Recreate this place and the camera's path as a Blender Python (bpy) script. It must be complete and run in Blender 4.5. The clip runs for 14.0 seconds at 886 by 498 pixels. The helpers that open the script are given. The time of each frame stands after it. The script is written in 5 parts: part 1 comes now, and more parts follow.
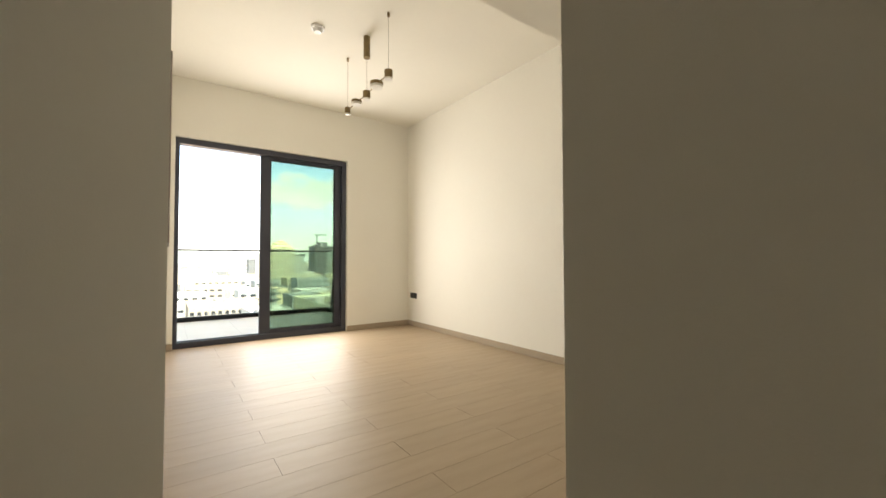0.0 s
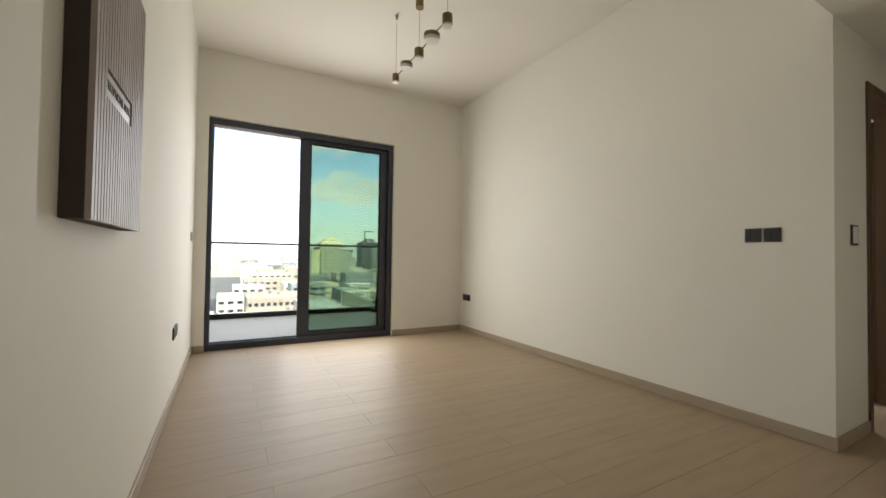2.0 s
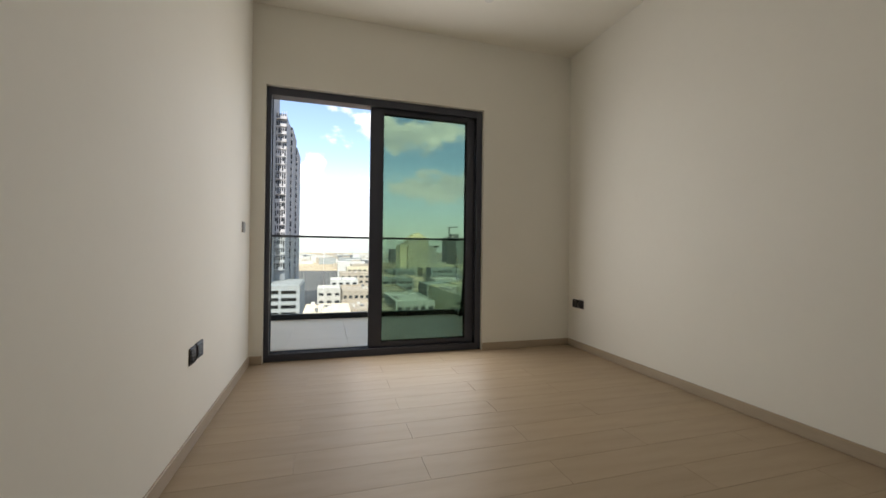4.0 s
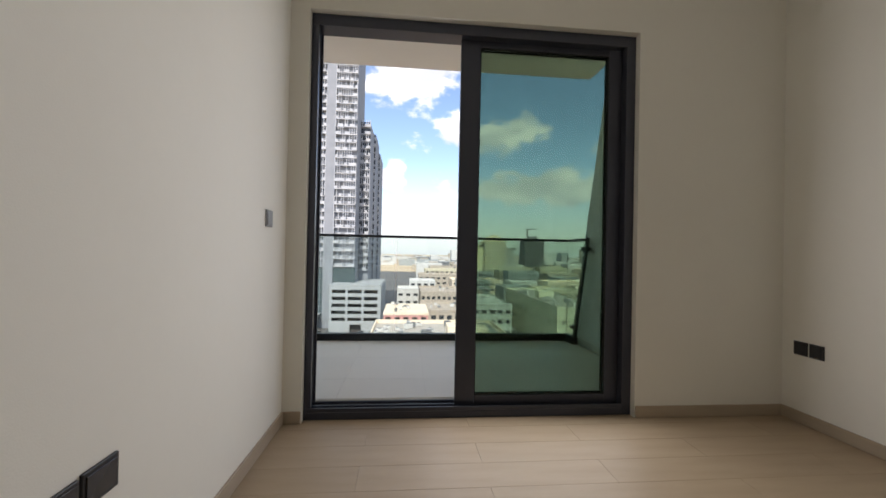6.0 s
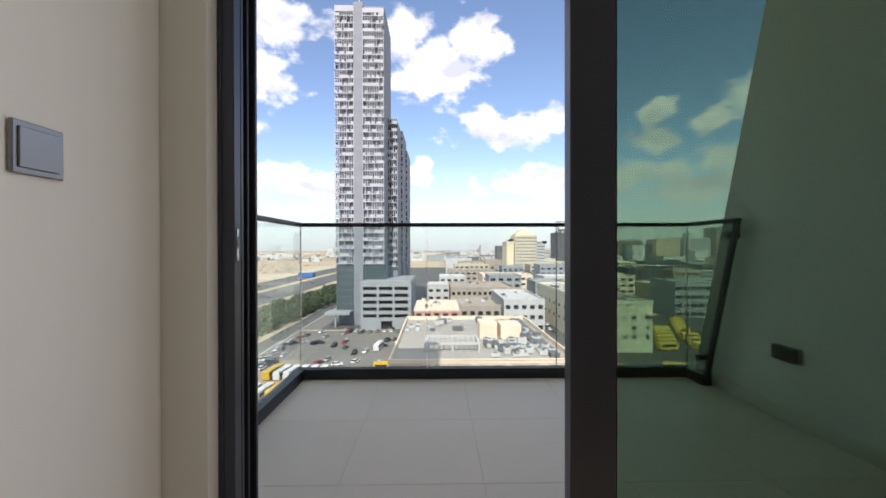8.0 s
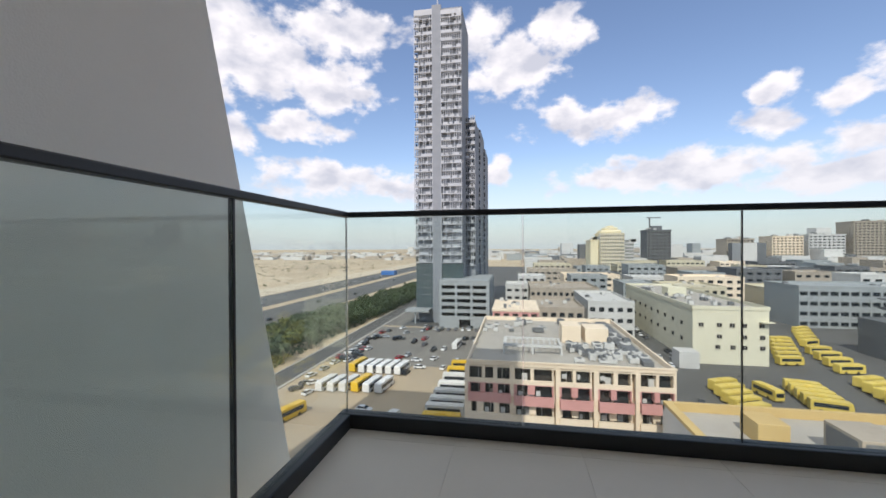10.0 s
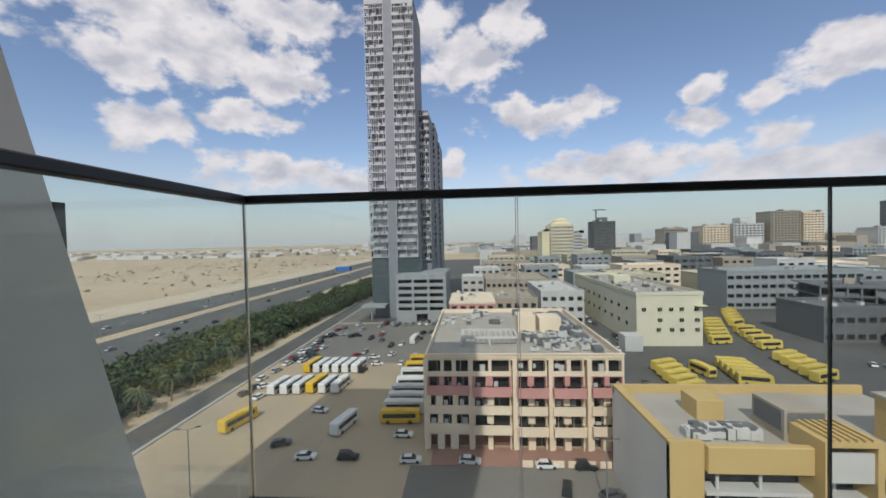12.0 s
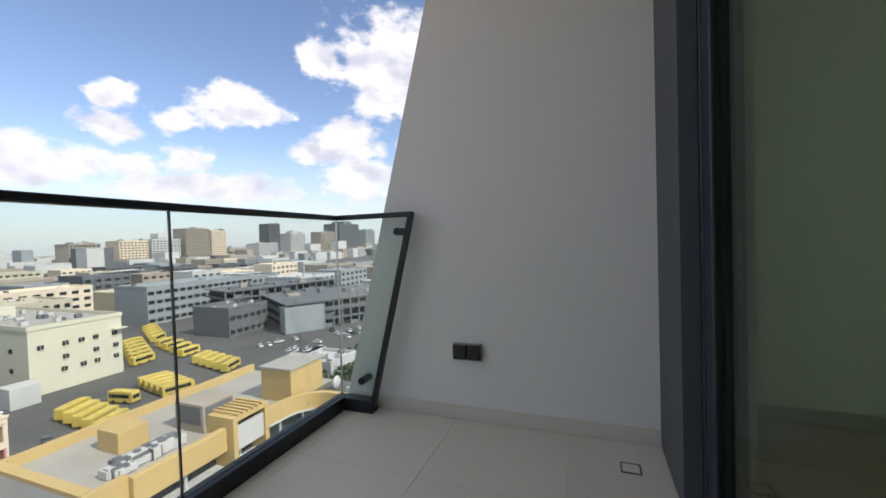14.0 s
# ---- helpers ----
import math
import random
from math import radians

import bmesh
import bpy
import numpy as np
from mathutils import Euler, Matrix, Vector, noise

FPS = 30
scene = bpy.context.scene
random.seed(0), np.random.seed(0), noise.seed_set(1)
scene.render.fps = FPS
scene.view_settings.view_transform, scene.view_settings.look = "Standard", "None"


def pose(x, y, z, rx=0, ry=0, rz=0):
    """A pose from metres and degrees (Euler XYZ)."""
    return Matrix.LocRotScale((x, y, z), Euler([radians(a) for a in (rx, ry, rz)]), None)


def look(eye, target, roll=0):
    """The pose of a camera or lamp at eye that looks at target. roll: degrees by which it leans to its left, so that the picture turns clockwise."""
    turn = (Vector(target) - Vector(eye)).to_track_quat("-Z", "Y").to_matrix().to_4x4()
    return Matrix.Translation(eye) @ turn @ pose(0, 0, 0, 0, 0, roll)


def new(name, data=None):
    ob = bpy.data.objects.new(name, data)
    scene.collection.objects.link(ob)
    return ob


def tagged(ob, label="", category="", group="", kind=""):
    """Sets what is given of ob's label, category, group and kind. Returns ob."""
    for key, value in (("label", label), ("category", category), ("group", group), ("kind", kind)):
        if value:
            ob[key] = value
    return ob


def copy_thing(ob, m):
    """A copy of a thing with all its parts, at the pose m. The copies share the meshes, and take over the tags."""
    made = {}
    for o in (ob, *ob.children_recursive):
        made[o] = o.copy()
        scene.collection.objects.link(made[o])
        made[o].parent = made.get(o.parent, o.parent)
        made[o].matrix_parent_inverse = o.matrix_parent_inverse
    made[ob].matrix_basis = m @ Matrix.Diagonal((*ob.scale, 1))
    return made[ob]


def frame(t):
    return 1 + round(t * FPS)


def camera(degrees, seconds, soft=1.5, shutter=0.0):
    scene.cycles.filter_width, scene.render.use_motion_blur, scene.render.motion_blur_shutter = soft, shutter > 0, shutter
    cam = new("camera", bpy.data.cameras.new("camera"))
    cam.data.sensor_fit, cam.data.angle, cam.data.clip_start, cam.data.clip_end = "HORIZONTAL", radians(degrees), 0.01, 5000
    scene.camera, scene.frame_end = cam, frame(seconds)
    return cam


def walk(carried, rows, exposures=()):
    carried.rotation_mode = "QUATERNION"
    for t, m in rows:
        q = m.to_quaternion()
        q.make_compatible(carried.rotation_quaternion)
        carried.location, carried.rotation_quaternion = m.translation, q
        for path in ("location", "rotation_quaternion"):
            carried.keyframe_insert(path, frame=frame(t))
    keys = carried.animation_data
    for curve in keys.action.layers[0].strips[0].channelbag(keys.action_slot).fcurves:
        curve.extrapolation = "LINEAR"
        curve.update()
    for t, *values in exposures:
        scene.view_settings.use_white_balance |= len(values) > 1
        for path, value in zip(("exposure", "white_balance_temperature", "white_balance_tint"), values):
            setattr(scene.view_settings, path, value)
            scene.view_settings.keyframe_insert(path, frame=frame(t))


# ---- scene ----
cam = camera(97.5, 14.0, soft=1.6)
PATH = [
    (0, (0.049, -5.529, 1.036), (1.207, -3.9, 1.093), -0.1),
    (0.5, (0.125, -5.381, 1.042), (1.087, -3.628, 1.087), 0.2),
    (1, (0.208, -5.149, 1.036), (1.23, -3.431, 1.082), 1.0),
    (1.5, (0.261, -4.956, 1.049), (1.304, -3.25, 1.097), 1.3),
    (2, (0.327, -4.824, 1.031), (1.292, -3.072, 1.074), 0.8),
    (2.5, (0.434, -4.608, 1.049), (1.333, -2.821, 1.081), 0.2),
    (4.8, (0.726, -3.296, 1.013), (1.097, -1.33, 1.017), 1.7),
    (5, (0.735, -3.154, 1.018), (1.066, -1.182, 1.021), 1.9),
    (5.5, (0.722, -2.826, 1.031), (0.974, -0.842, 1.039), 1.6),
    (6, (0.726, -2.444, 1.043), (0.909, -0.452, 1.06), 1.2),
    (6.5, (0.742, -2.094, 1.029), (0.877, -0.099, 1.064), 0.8),
    (7, (0.704, -1.724, 1.058), (0.816, 0.273, 1.089), 0.6),
    (7.5, (0.682, -1.335, 1.038), (0.751, 0.664, 1.053), 0.0),
    (8, (0.679, -1.013, 1.036), (0.713, 0.986, 1.028), -0.1),
    (8.5, (0.64, -0.655, 1.033), (0.635, 1.345, 1.024), 0.0),
    (9, (0.625, -0.37, 1.03), (0.483, 1.625, 1.027), 0.1),
    (9.2, (0.633, -0.285, 1.027), (0.412, 1.703, 1.037), 0.1),
    (11.3, (0.4, 0.3, 1.042), (-0.008, 2.257, 0.981), -0.5),
    (11.5, (0.394, 0.412, 1.036), (0.029, 2.377, 0.982), -1.1),
    (12, (0.451, 0.594, 1.052), (0.312, 2.588, 1.005), -1.3),
    (12.5, (0.448, 0.686, 1.049), (0.886, 2.637, 1.014), -2.1),
    (13, (0.473, 0.718, 1.053), (1.544, 2.407, 1.008), -1.8),
    (13.5, (0.507, 0.625, 1.046), (2.063, 1.88, 0.995), -1.7),
    (14, (0.611, 0.489, 1.057), (2.485, 1.186, 1.009), -1.8),
]
EXPOSURES = [(0.0, 2.9, 7350, 13), (0.5, 2.64, 6950, 12), (1.5, 2.3, 6750, 12), (2.7, 1.88, 6850, 13), (4.8, 1.34, 6650, 14), (7.5, 1.16, 6450, 17), (9.0, 0.84, 6420, 17), (11.5, 0.42, 6450, 15), (12.5, 0.2, 6410, 15), (13.0, 0.2, 6410, 15), (14.0, 0.85, 6420, 16)]
walk(cam, [(t, look(eye, target, roll)) for t, eye, target, roll in PATH], EXPOSURES)
DAY_POWER = 9.5

# ---- light ----
def node(nt, kind, **inputs):
    n = nt.nodes.new(kind)
    for k, v in inputs.items():
        n.inputs[k.replace("_", " ")].default_value = v
    return n


def chain_math(nt, op, a, b=None, c=None, clamp=False):
    n = nt.nodes.new("ShaderNodeMath")
    n.operation, n.use_clamp = op, clamp
    for i, v in enumerate((a, b, c)):
        if v is None:
            continue
        if isinstance(v, (int, float)):
            n.inputs[i].default_value = v
        else:
            nt.links.new(v, n.inputs[i])
    return n.outputs[0]


def vec_math(nt, op, a, b=None):
    n = nt.nodes.new("ShaderNodeVectorMath")
    n.operation = op
    for i, v in enumerate((a, b)):
        if v is None:
            continue
        if isinstance(v, (tuple, list)):
            n.inputs[i].default_value = v
        else:
            nt.links.new(v, n.inputs[i])
    return n


SUN_FROM = Vector((-0.15, -1.0, 1.0)).normalized()
world = bpy.data.worlds.new("sky")
scene.world = world
world.use_nodes = True
wt = world.node_tree
wt.nodes.clear()
sky = wt.nodes.new("ShaderNodeTexSky")
sky.sky_type, sky.sun_disc = "NISHITA", False
sky.sun_elevation = math.asin(SUN_FROM.z)
sky.sun_rotation = math.pi + 0.15
sky.air_density, sky.dust_density, sky.ozone_density = 1.0, 0.6, 1.5
way = wt.nodes.new("ShaderNodeTexCoord").outputs["Generated"]
# cumulus clouds: each a soft heap (yaw and height in degrees, half width, half height) broken up by noise
HEAPS = [(38.9, 24.4, 7.6, 4.2), (42.7, 21.0, 4.0, 3.0), (27.9, 21.5, 6.8, 2.9), (24.7, 28.2, 7.4, 2.4), (40.5, 13.9, 4.4, 2.3), (30.7, 16.2, 5.0, 1.7), (27.5, 9.7, 7.0, 2.3),
         (34.3, 23.3, 5.7, 3.8), (0.5, 24.5, 5.4, 3.3), (-6.1, 28.4, 3.1, 4.2), (4.5, 28.6, 2.8, 3.4), (-63.8, 24.1, 7.8, 5.3), (-69.0, 20.8, 6.3, 4.7), (-61.2, 19.5, 4.5, 2.1), (46, 30, 9, 7), (-84, 22, 9, 5)]
PUFFS = [(-10.9, 16.3, 7.0, 2.2), (-7.3, 18.0, 3.4, 2.1), (-15.7, 17.3, 2.5, 1.7), (-29.5, 17.0, 2.0, 1.0), (-29.4, 14.1, 3.2, 1.4), (-35.6, 14.8, 2.3, 1.4), (-42.4, 17.4, 4.7, 2.0), (-42.2, 19.1, 2.8, 1.5),
         (-37.3, 10.6, 3.3, 1.8), (-19.3, 9.3, 13.5, 1.9), (-38.9, 7.3, 10.6, 1.6), (2.6, 10.8, 2.0, 2.0), (-53.2, 23.5, 2.4, 2.1), (-55.4, 13.5, 6.2, 2.2), (-57.1, 15.4, 3.5, 1.7), (-58.1, 9.1, 5.2, 3.2), (-68.8, 12.2, 5.1, 4.0), (14, 8.5, 8, 1.6)]
heap = None
warp = node(wt, "ShaderNodeTexNoise", Scale=10.0, Detail=6.0)
wt.links.new(way, warp.inputs["Vector"])
off = vec_math(wt, "MULTIPLY_ADD", warp.outputs["Color"], (0.085, 0.085, 0.06))
off.inputs[2].default_value = (-0.0425, -0.0425, -0.03)
bent = vec_math(wt, "ADD", way, off.outputs[0]).outputs[0]
for yaw, up, w, h in HEAPS + PUFFS:
    c = Vector((-math.sin(radians(yaw)) * math.cos(radians(up)), math.cos(radians(yaw)) * math.cos(radians(up)), math.sin(radians(up))))
    d = vec_math(wt, "SUBTRACT", bent, tuple(c))
    s = vec_math(wt, "MULTIPLY", d.outputs[0], (45.0 / w, 45.0 / w, 43.0 / h))
    ln = vec_math(wt, "LENGTH", s.outputs[0]).outputs["Value"]
    v = chain_math(wt, "SUBTRACT", 1.0, ln)
    heap = v if heap is None else chain_math(wt, "MAXIMUM", heap, v)
heap = chain_math(wt, "MAXIMUM", heap, -1.2)
squash = vec_math(wt, "MULTIPLY", way, (1.0, 1.0, 1.6)).outputs[0]
fluff = node(wt, "ShaderNodeTexNoise", Scale=15.0, Detail=9.0, Roughness=0.55)
wt.links.new(squash, fluff.inputs["Vector"])
wide = node(wt, "ShaderNodeTexNoise", Scale=2.6, Detail=3.0, Roughness=0.5)
wt.links.new(squash, wide.inputs["Vector"])
# unseen cloud cover added higher up, to send more light onto the balcony
lift = wt.nodes.new("ShaderNodeSeparateXYZ")
wt.links.new(way, lift.inputs[0])
high_up = wt.nodes.new("ShaderNodeMapRange")
high_up.inputs["From Min"].default_value, high_up.inputs["From Max"].default_value = 0.56, 0.66
wt.links.new(lift.outputs["Z"], high_up.inputs["Value"])
cover = chain_math(wt, "MULTIPLY_ADD", wide.outputs["Fac"], 5.0, -1.7)
cover = chain_math(wt, "ADD", cover, chain_math(wt, "MULTIPLY_ADD", high_up.outputs[0], 3.0, -3.0))
heap = chain_math(wt, "MAXIMUM", heap, cover)
dens = chain_math(wt, "MULTIPLY_ADD", fluff.outputs["Fac"], 3.0, -1.55)
dens = chain_math(wt, "ADD", dens, chain_math(wt, "MULTIPLY", heap, 1.35))
ramp = wt.nodes.new("ShaderNodeMapRange")
ramp.interpolation_type = "SMOOTHSTEP"
ramp.inputs["From Min"].default_value, ramp.inputs["From Max"].default_value = -0.08, 0.62
wt.links.new(dens, ramp.inputs["Value"])
# shade: thick parts and undersides are greyer, the tops that face the light are white
above = node(wt, "ShaderNodeTexNoise", Scale=11.0, Detail=4.0, Roughness=0.5)
wt.links.new(vec_math(wt, "ADD", squash, (0.0, -0.02, 0.055)).outputs[0], above.inputs["Vector"])
soft = node(wt, "ShaderNodeTexNoise", Scale=11.0, Detail=4.0, Roughness=0.5)
wt.links.new(squash, soft.inputs["Vector"])
slope = chain_math(wt, "SUBTRACT", above.outputs["Fac"], soft.outputs["Fac"])
thick = chain_math(wt, "MULTIPLY_ADD", slope, 3.2, chain_math(wt, "MULTIPLY_ADD", dens, 0.30, 0.10), clamp=True)
tone = wt.nodes.new("ShaderNodeMix")
tone.data_type = "RGBA"
CLOUD_LIT, CLOUD_CORE = (6.4, 6.35, 6.3, 1), (4.0, 4.2, 4.65, 1)
tone.inputs["A"].default_value, tone.inputs["B"].default_value = CLOUD_LIT, CLOUD_CORE
wt.links.new(thick, tone.inputs["Factor"])
# haze that thickens toward the horizon
sep = wt.nodes.new("ShaderNodeSeparateXYZ")
wt.links.new(way, sep.inputs[0])
hz = wt.nodes.new("ShaderNodeMapRange")
hz.inputs["From Min"].default_value, hz.inputs["From Max"].default_value = 0.22, 0.0
hz.inputs["To Min"].default_value, hz.inputs["To Max"].default_value = 0.0, 0.8
wt.links.new(sep.outputs["Z"], hz.inputs["Value"])
mixc = wt.nodes.new("ShaderNodeMix")
mixc.data_type = "RGBA"
wt.links.new(ramp.outputs[0], mixc.inputs["Factor"])
wt.links.new(sky.outputs[0], mixc.inputs["A"])
wt.links.new(tone.outputs["Result"], mixc.inputs["B"])
mixh = wt.nodes.new("ShaderNodeMix")
mixh.data_type = "RGBA"
mixh.inputs["B"].default_value = (4.4, 4.75, 5.1, 1)
wt.links.new(hz.outputs[0], mixh.inputs["Factor"])
wt.links.new(mixc.outputs["Result"], mixh.inputs["A"])
bg = wt.nodes.new("ShaderNodeBackground")
bg.inputs["Strength"].default_value = 0.1
wt.links.new(mixh.outputs["Result"], bg.inputs["Color"])
wt.links.new(bg.outputs[0], wt.nodes.new("ShaderNodeOutputWorld").inputs["Surface"])

sun = new("sun", bpy.data.lights.new("sun", "SUN"))
sun.data.energy, sun.data.angle, sun.data.color = 2.35, radians(0.5), (1.0, 0.95, 0.86)
sun.matrix_world = look(SUN_FROM * 100, (0, 0, 0))
# the daylight that comes in by the balcony door
day = new("daylight", bpy.data.lights.new("daylight", "AREA"))
day.data.shape, day.data.size, day.data.size_y = "RECTANGLE", 1.3, 2.2
day.data.energy, day.data.color = DAY_POWER, (0.98, 0.99, 1.0)
day.matrix_world = look((1.55, -0.03, 1.3), (1.3, -3.0, 1.2))
# and by the bedroom's window
bed = new("bedroom_daylight", bpy.data.lights.new("bedroom_daylight", "AREA"))
bed.data.shape, bed.data.size, bed.data.size_y, bed.data.energy = "RECTANGLE", 1.5, 1.3, 9.0
bed.matrix_world = look((5.6, -1.1, 1.6), (5.3, -3.0, 1.3))

# ---- materials ----
def mat(name, c1, c2=None, rough=0.6, metal=0.0, scale=6.0, fine=60.0, bump=0.0, bump_scale=80.0, stretch=(1, 1, 1), rand=0.0, spec=0.5, island=0.0):
    """Two tones mixed by a broad and a fine noise, a little relief, and tone that shifts from piece to piece."""
    m = bpy.data.materials.new(name)
    m.use_nodes = True
    nt = m.node_tree
    b = nt.nodes["Principled BSDF"]
    b.inputs["Roughness"].default_value, b.inputs["Metallic"].default_value = rough, metal
    b.inputs["Specular IOR Level"].default_value = spec
    c2 = c2 or tuple(v * 0.86 for v in c1)
    co = vec_math(nt, "MULTIPLY", nt.nodes.new("ShaderNodeTexCoord").outputs["Object"], stretch).outputs[0]
    n1 = node(nt, "ShaderNodeTexNoise", Scale=scale, Detail=4.0)
    n2 = node(nt, "ShaderNodeTexNoise", Scale=fine, Detail=3.0)
    nt.links.new(co, n1.inputs["Vector"])
    nt.links.new(co, n2.inputs["Vector"])
    f = chain_math(nt, "MULTIPLY_ADD", n1.outputs["Fac"], 1.5, -0.4)
    f = chain_math(nt, "ADD", f, chain_math(nt, "MULTIPLY_ADD", n2.outputs["Fac"], 0.5, -0.25), clamp=True)
    mx = nt.nodes.new("ShaderNodeMix")
    mx.data_type = "RGBA"
    mx.inputs["A"].default_value, mx.inputs["B"].default_value = (*c1, 1), (*c2, 1)
    nt.links.new(f, mx.inputs["Factor"])
    col = mx.outputs["Result"]
    if rand or island:
        hsv = nt.nodes.new("ShaderNodeHueSaturation")
        src = nt.nodes.new("ShaderNodeObjectInfo").outputs["Random"] if rand else nt.nodes.new("ShaderNodeNewGeometry").outputs["Random Per Island"]
        amt = rand or island
        nt.links.new(chain_math(nt, "MULTIPLY_ADD", src, 2 * amt, 1 - amt), hsv.inputs["Value"])
        nt.links.new(col, hsv.inputs["Color"])
        col = hsv.outputs["Color"]
    nt.links.new(col, b.inputs["Base Color"])
    nt.links.new(chain_math(nt, "MULTIPLY_ADD", n1.outputs["Fac"], 0.16, rough - 0.08, clamp=True), b.inputs["Roughness"])
    if bump:
        bp = node(nt, "ShaderNodeBump", Strength=bump, Distance=0.01)
        nb = node(nt, "ShaderNodeTexNoise", Scale=bump_scale, Detail=4.0)
        nt.links.new(co, nb.inputs["Vector"])
        nt.links.new(nb.outputs["Fac"], bp.inputs["Height"])
        nt.links.new(bp.outputs[0], b.inputs["Normal"])
    return m


def glass(name, tint, gloss=1.0, dirt_haze=0.03):
    m = bpy.data.materials.new(name)
    m.use_nodes = True
    nt = m.node_tree
    nt.nodes.clear()
    tr = node(nt, "ShaderNodeBsdfTransparent", Color=(*tint, 1))
    gl = node(nt, "ShaderNodeBsdfGlossy", Roughness=0.02, Color=(0.95, 1.0, 0.97, 1))
    df = node(nt, "ShaderNodeBsdfDiffuse", Color=(0.6, 0.66, 0.63, 1))
    lw = node(nt, "ShaderNodeLayerWeight", Blend=0.5)
    k = chain_math(nt, "MULTIPLY_ADD", chain_math(nt, "POWER", lw.outputs["Facing"], 4.0), 0.8 * gloss, 0.03 * gloss, clamp=True)
    a, b = nt.nodes.new("ShaderNodeMixShader"), nt.nodes.new("ShaderNodeMixShader")
    smear = node(nt, "ShaderNodeTexNoise", Scale=1.7, Detail=5.0)
    nt.links.new(nt.nodes.new("ShaderNodeTexCoord").outputs["Object"], smear.inputs["Vector"])
    nt.links.new(chain_math(nt, "MULTIPLY", smear.outputs["Fac"], dirt_haze * 2), a.inputs[0])
    nt.links.new(tr.outputs[0], a.inputs[1])
    nt.links.new(df.outputs[0], a.inputs[2])
    nt.links.new(k, b.inputs[0])
    nt.links.new((a if dirt_haze else tr).outputs[0], b.inputs[1])
    nt.links.new(gl.outputs[0], b.inputs[2])
    nt.links.new(b.outputs[0], nt.nodes.new("ShaderNodeOutputMaterial").inputs["Surface"])
    return m


PAINT = mat("wall_paint", (0.85, 0.825, 0.75), (0.815, 0.79, 0.715), 0.75, scale=1.3, fine=25, bump=0.06, bump_scale=220)
CEIL = mat("ceiling_paint", (0.85, 0.82, 0.735), (0.815, 0.785, 0.70), 0.8, scale=1.0, fine=20, bump=0.04, bump_scale=200)
PLANK = mat("oak_look_tile", (0.42, 0.32, 0.215), (0.355, 0.27, 0.178), 0.47, scale=2.2, fine=26, stretch=(0.9, 7, 1), bump=0.05, bump_scale=60, rand=0.03, spec=0.4)
GROUT = mat("grout", (0.385, 0.30, 0.21), rough=0.9)
SKIRT = mat("skirting_tile", (0.43, 0.35, 0.26), (0.36, 0.29, 0.21), 0.4, scale=3, fine=30, stretch=(1, 1, 4))
ALU = mat("dark_aluminium", (0.058, 0.063, 0.084), (0.046, 0.050, 0.068), 0.36, metal=0.3, scale=3, fine=120, bump=0.02, bump_scale=400)
ALU_IN = mat("dark_groove", (0.006, 0.007, 0.010), rough=0.6)
SEAL = mat("rubber_seal", (0.012, 0.012, 0.013), rough=0.8)
CHROME = mat("satin_steel", (0.62, 0.62, 0.63), rough=0.25, metal=1.0)
PANE = glass("green_pane", (0.665, 0.735, 0.675), 0.4, 0.0)
# dusty film thickened to stand in for the pale haze over the city
CLEAR = glass("railing_glass", (0.93, 0.972, 0.958), 0.8, 0.05)
GLEDGE = mat("polished_glass_edge", (0.90, 0.94, 0.92), rough=0.2, scale=3)
RAILM = mat("black_railing_aluminium", (0.022, 0.025, 0.030), (0.016, 0.018, 0.022), 0.42, metal=0.2, scale=3, fine=120)
BLACKP = mat("black_plate", (0.018, 0.018, 0.02), rough=0.35, scale=8)
BLACKG = mat("black_rocker", (0.03, 0.03, 0.033), rough=0.2, scale=8)
SLOT = mat("slot_dark", (0.003, 0.003, 0.003), rough=0.8)
GREYP = mat("grey_plate", (0.30, 0.30, 0.31), rough=0.3, metal=0.6)
WHITEP = mat("white_plastic", (0.82, 0.82, 0.80), rough=0.35)
BRASS = mat("brushed_bronze", (0.23, 0.17, 0.085), (0.17, 0.12, 0.06), 0.35, metal=0.85, scale=20, fine=200)
OPAL = mat("opal_diffuser", (0.78, 0.76, 0.70), rough=0.4)
WALNUT = mat("walnut_veneer", (0.13, 0.075, 0.036), (0.085, 0.05, 0.025), 0.45, scale=5, fine=60, stretch=(6, 6, 0.7), bump=0.05)
SLATG = mat("ribbed_grey_oak", (0.40, 0.34, 0.31), (0.27, 0.22, 0.20), 0.5, scale=9, fine=90, stretch=(1, 1, 0.12), rand=0.08)
SLATD = mat("rib_groove", (0.05, 0.035, 0.03), rough=0.8)
PLATE = mat("name_plate", (0.42, 0.38, 0.36), (0.36, 0.32, 0.30), 0.35, metal=0.4, scale=12)
INK = mat("dark_print", (0.06, 0.045, 0.04), rough=0.6)
RENDERW = mat("exterior_render", (0.82, 0.80, 0.765), (0.78, 0.76, 0.725), 0.85, scale=1.1, fine=30, bump=0.15, bump_scale=160)
BALTILE = mat("balcony_tile", (0.70, 0.645, 0.57), (0.65, 0.60, 0.53), 0.48, scale=2, fine=40, bump=0.04, bump_scale=90, rand=0.02, spec=0.5)
CLAD = mat("slate_cladding", (0.075, 0.082, 0.092), (0.06, 0.066, 0.076), 0.55, scale=2, fine=60, bump=0.04, bump_scale=120)
BGROUT = mat("balcony_grout", (0.67, 0.615, 0.545), rough=0.9)

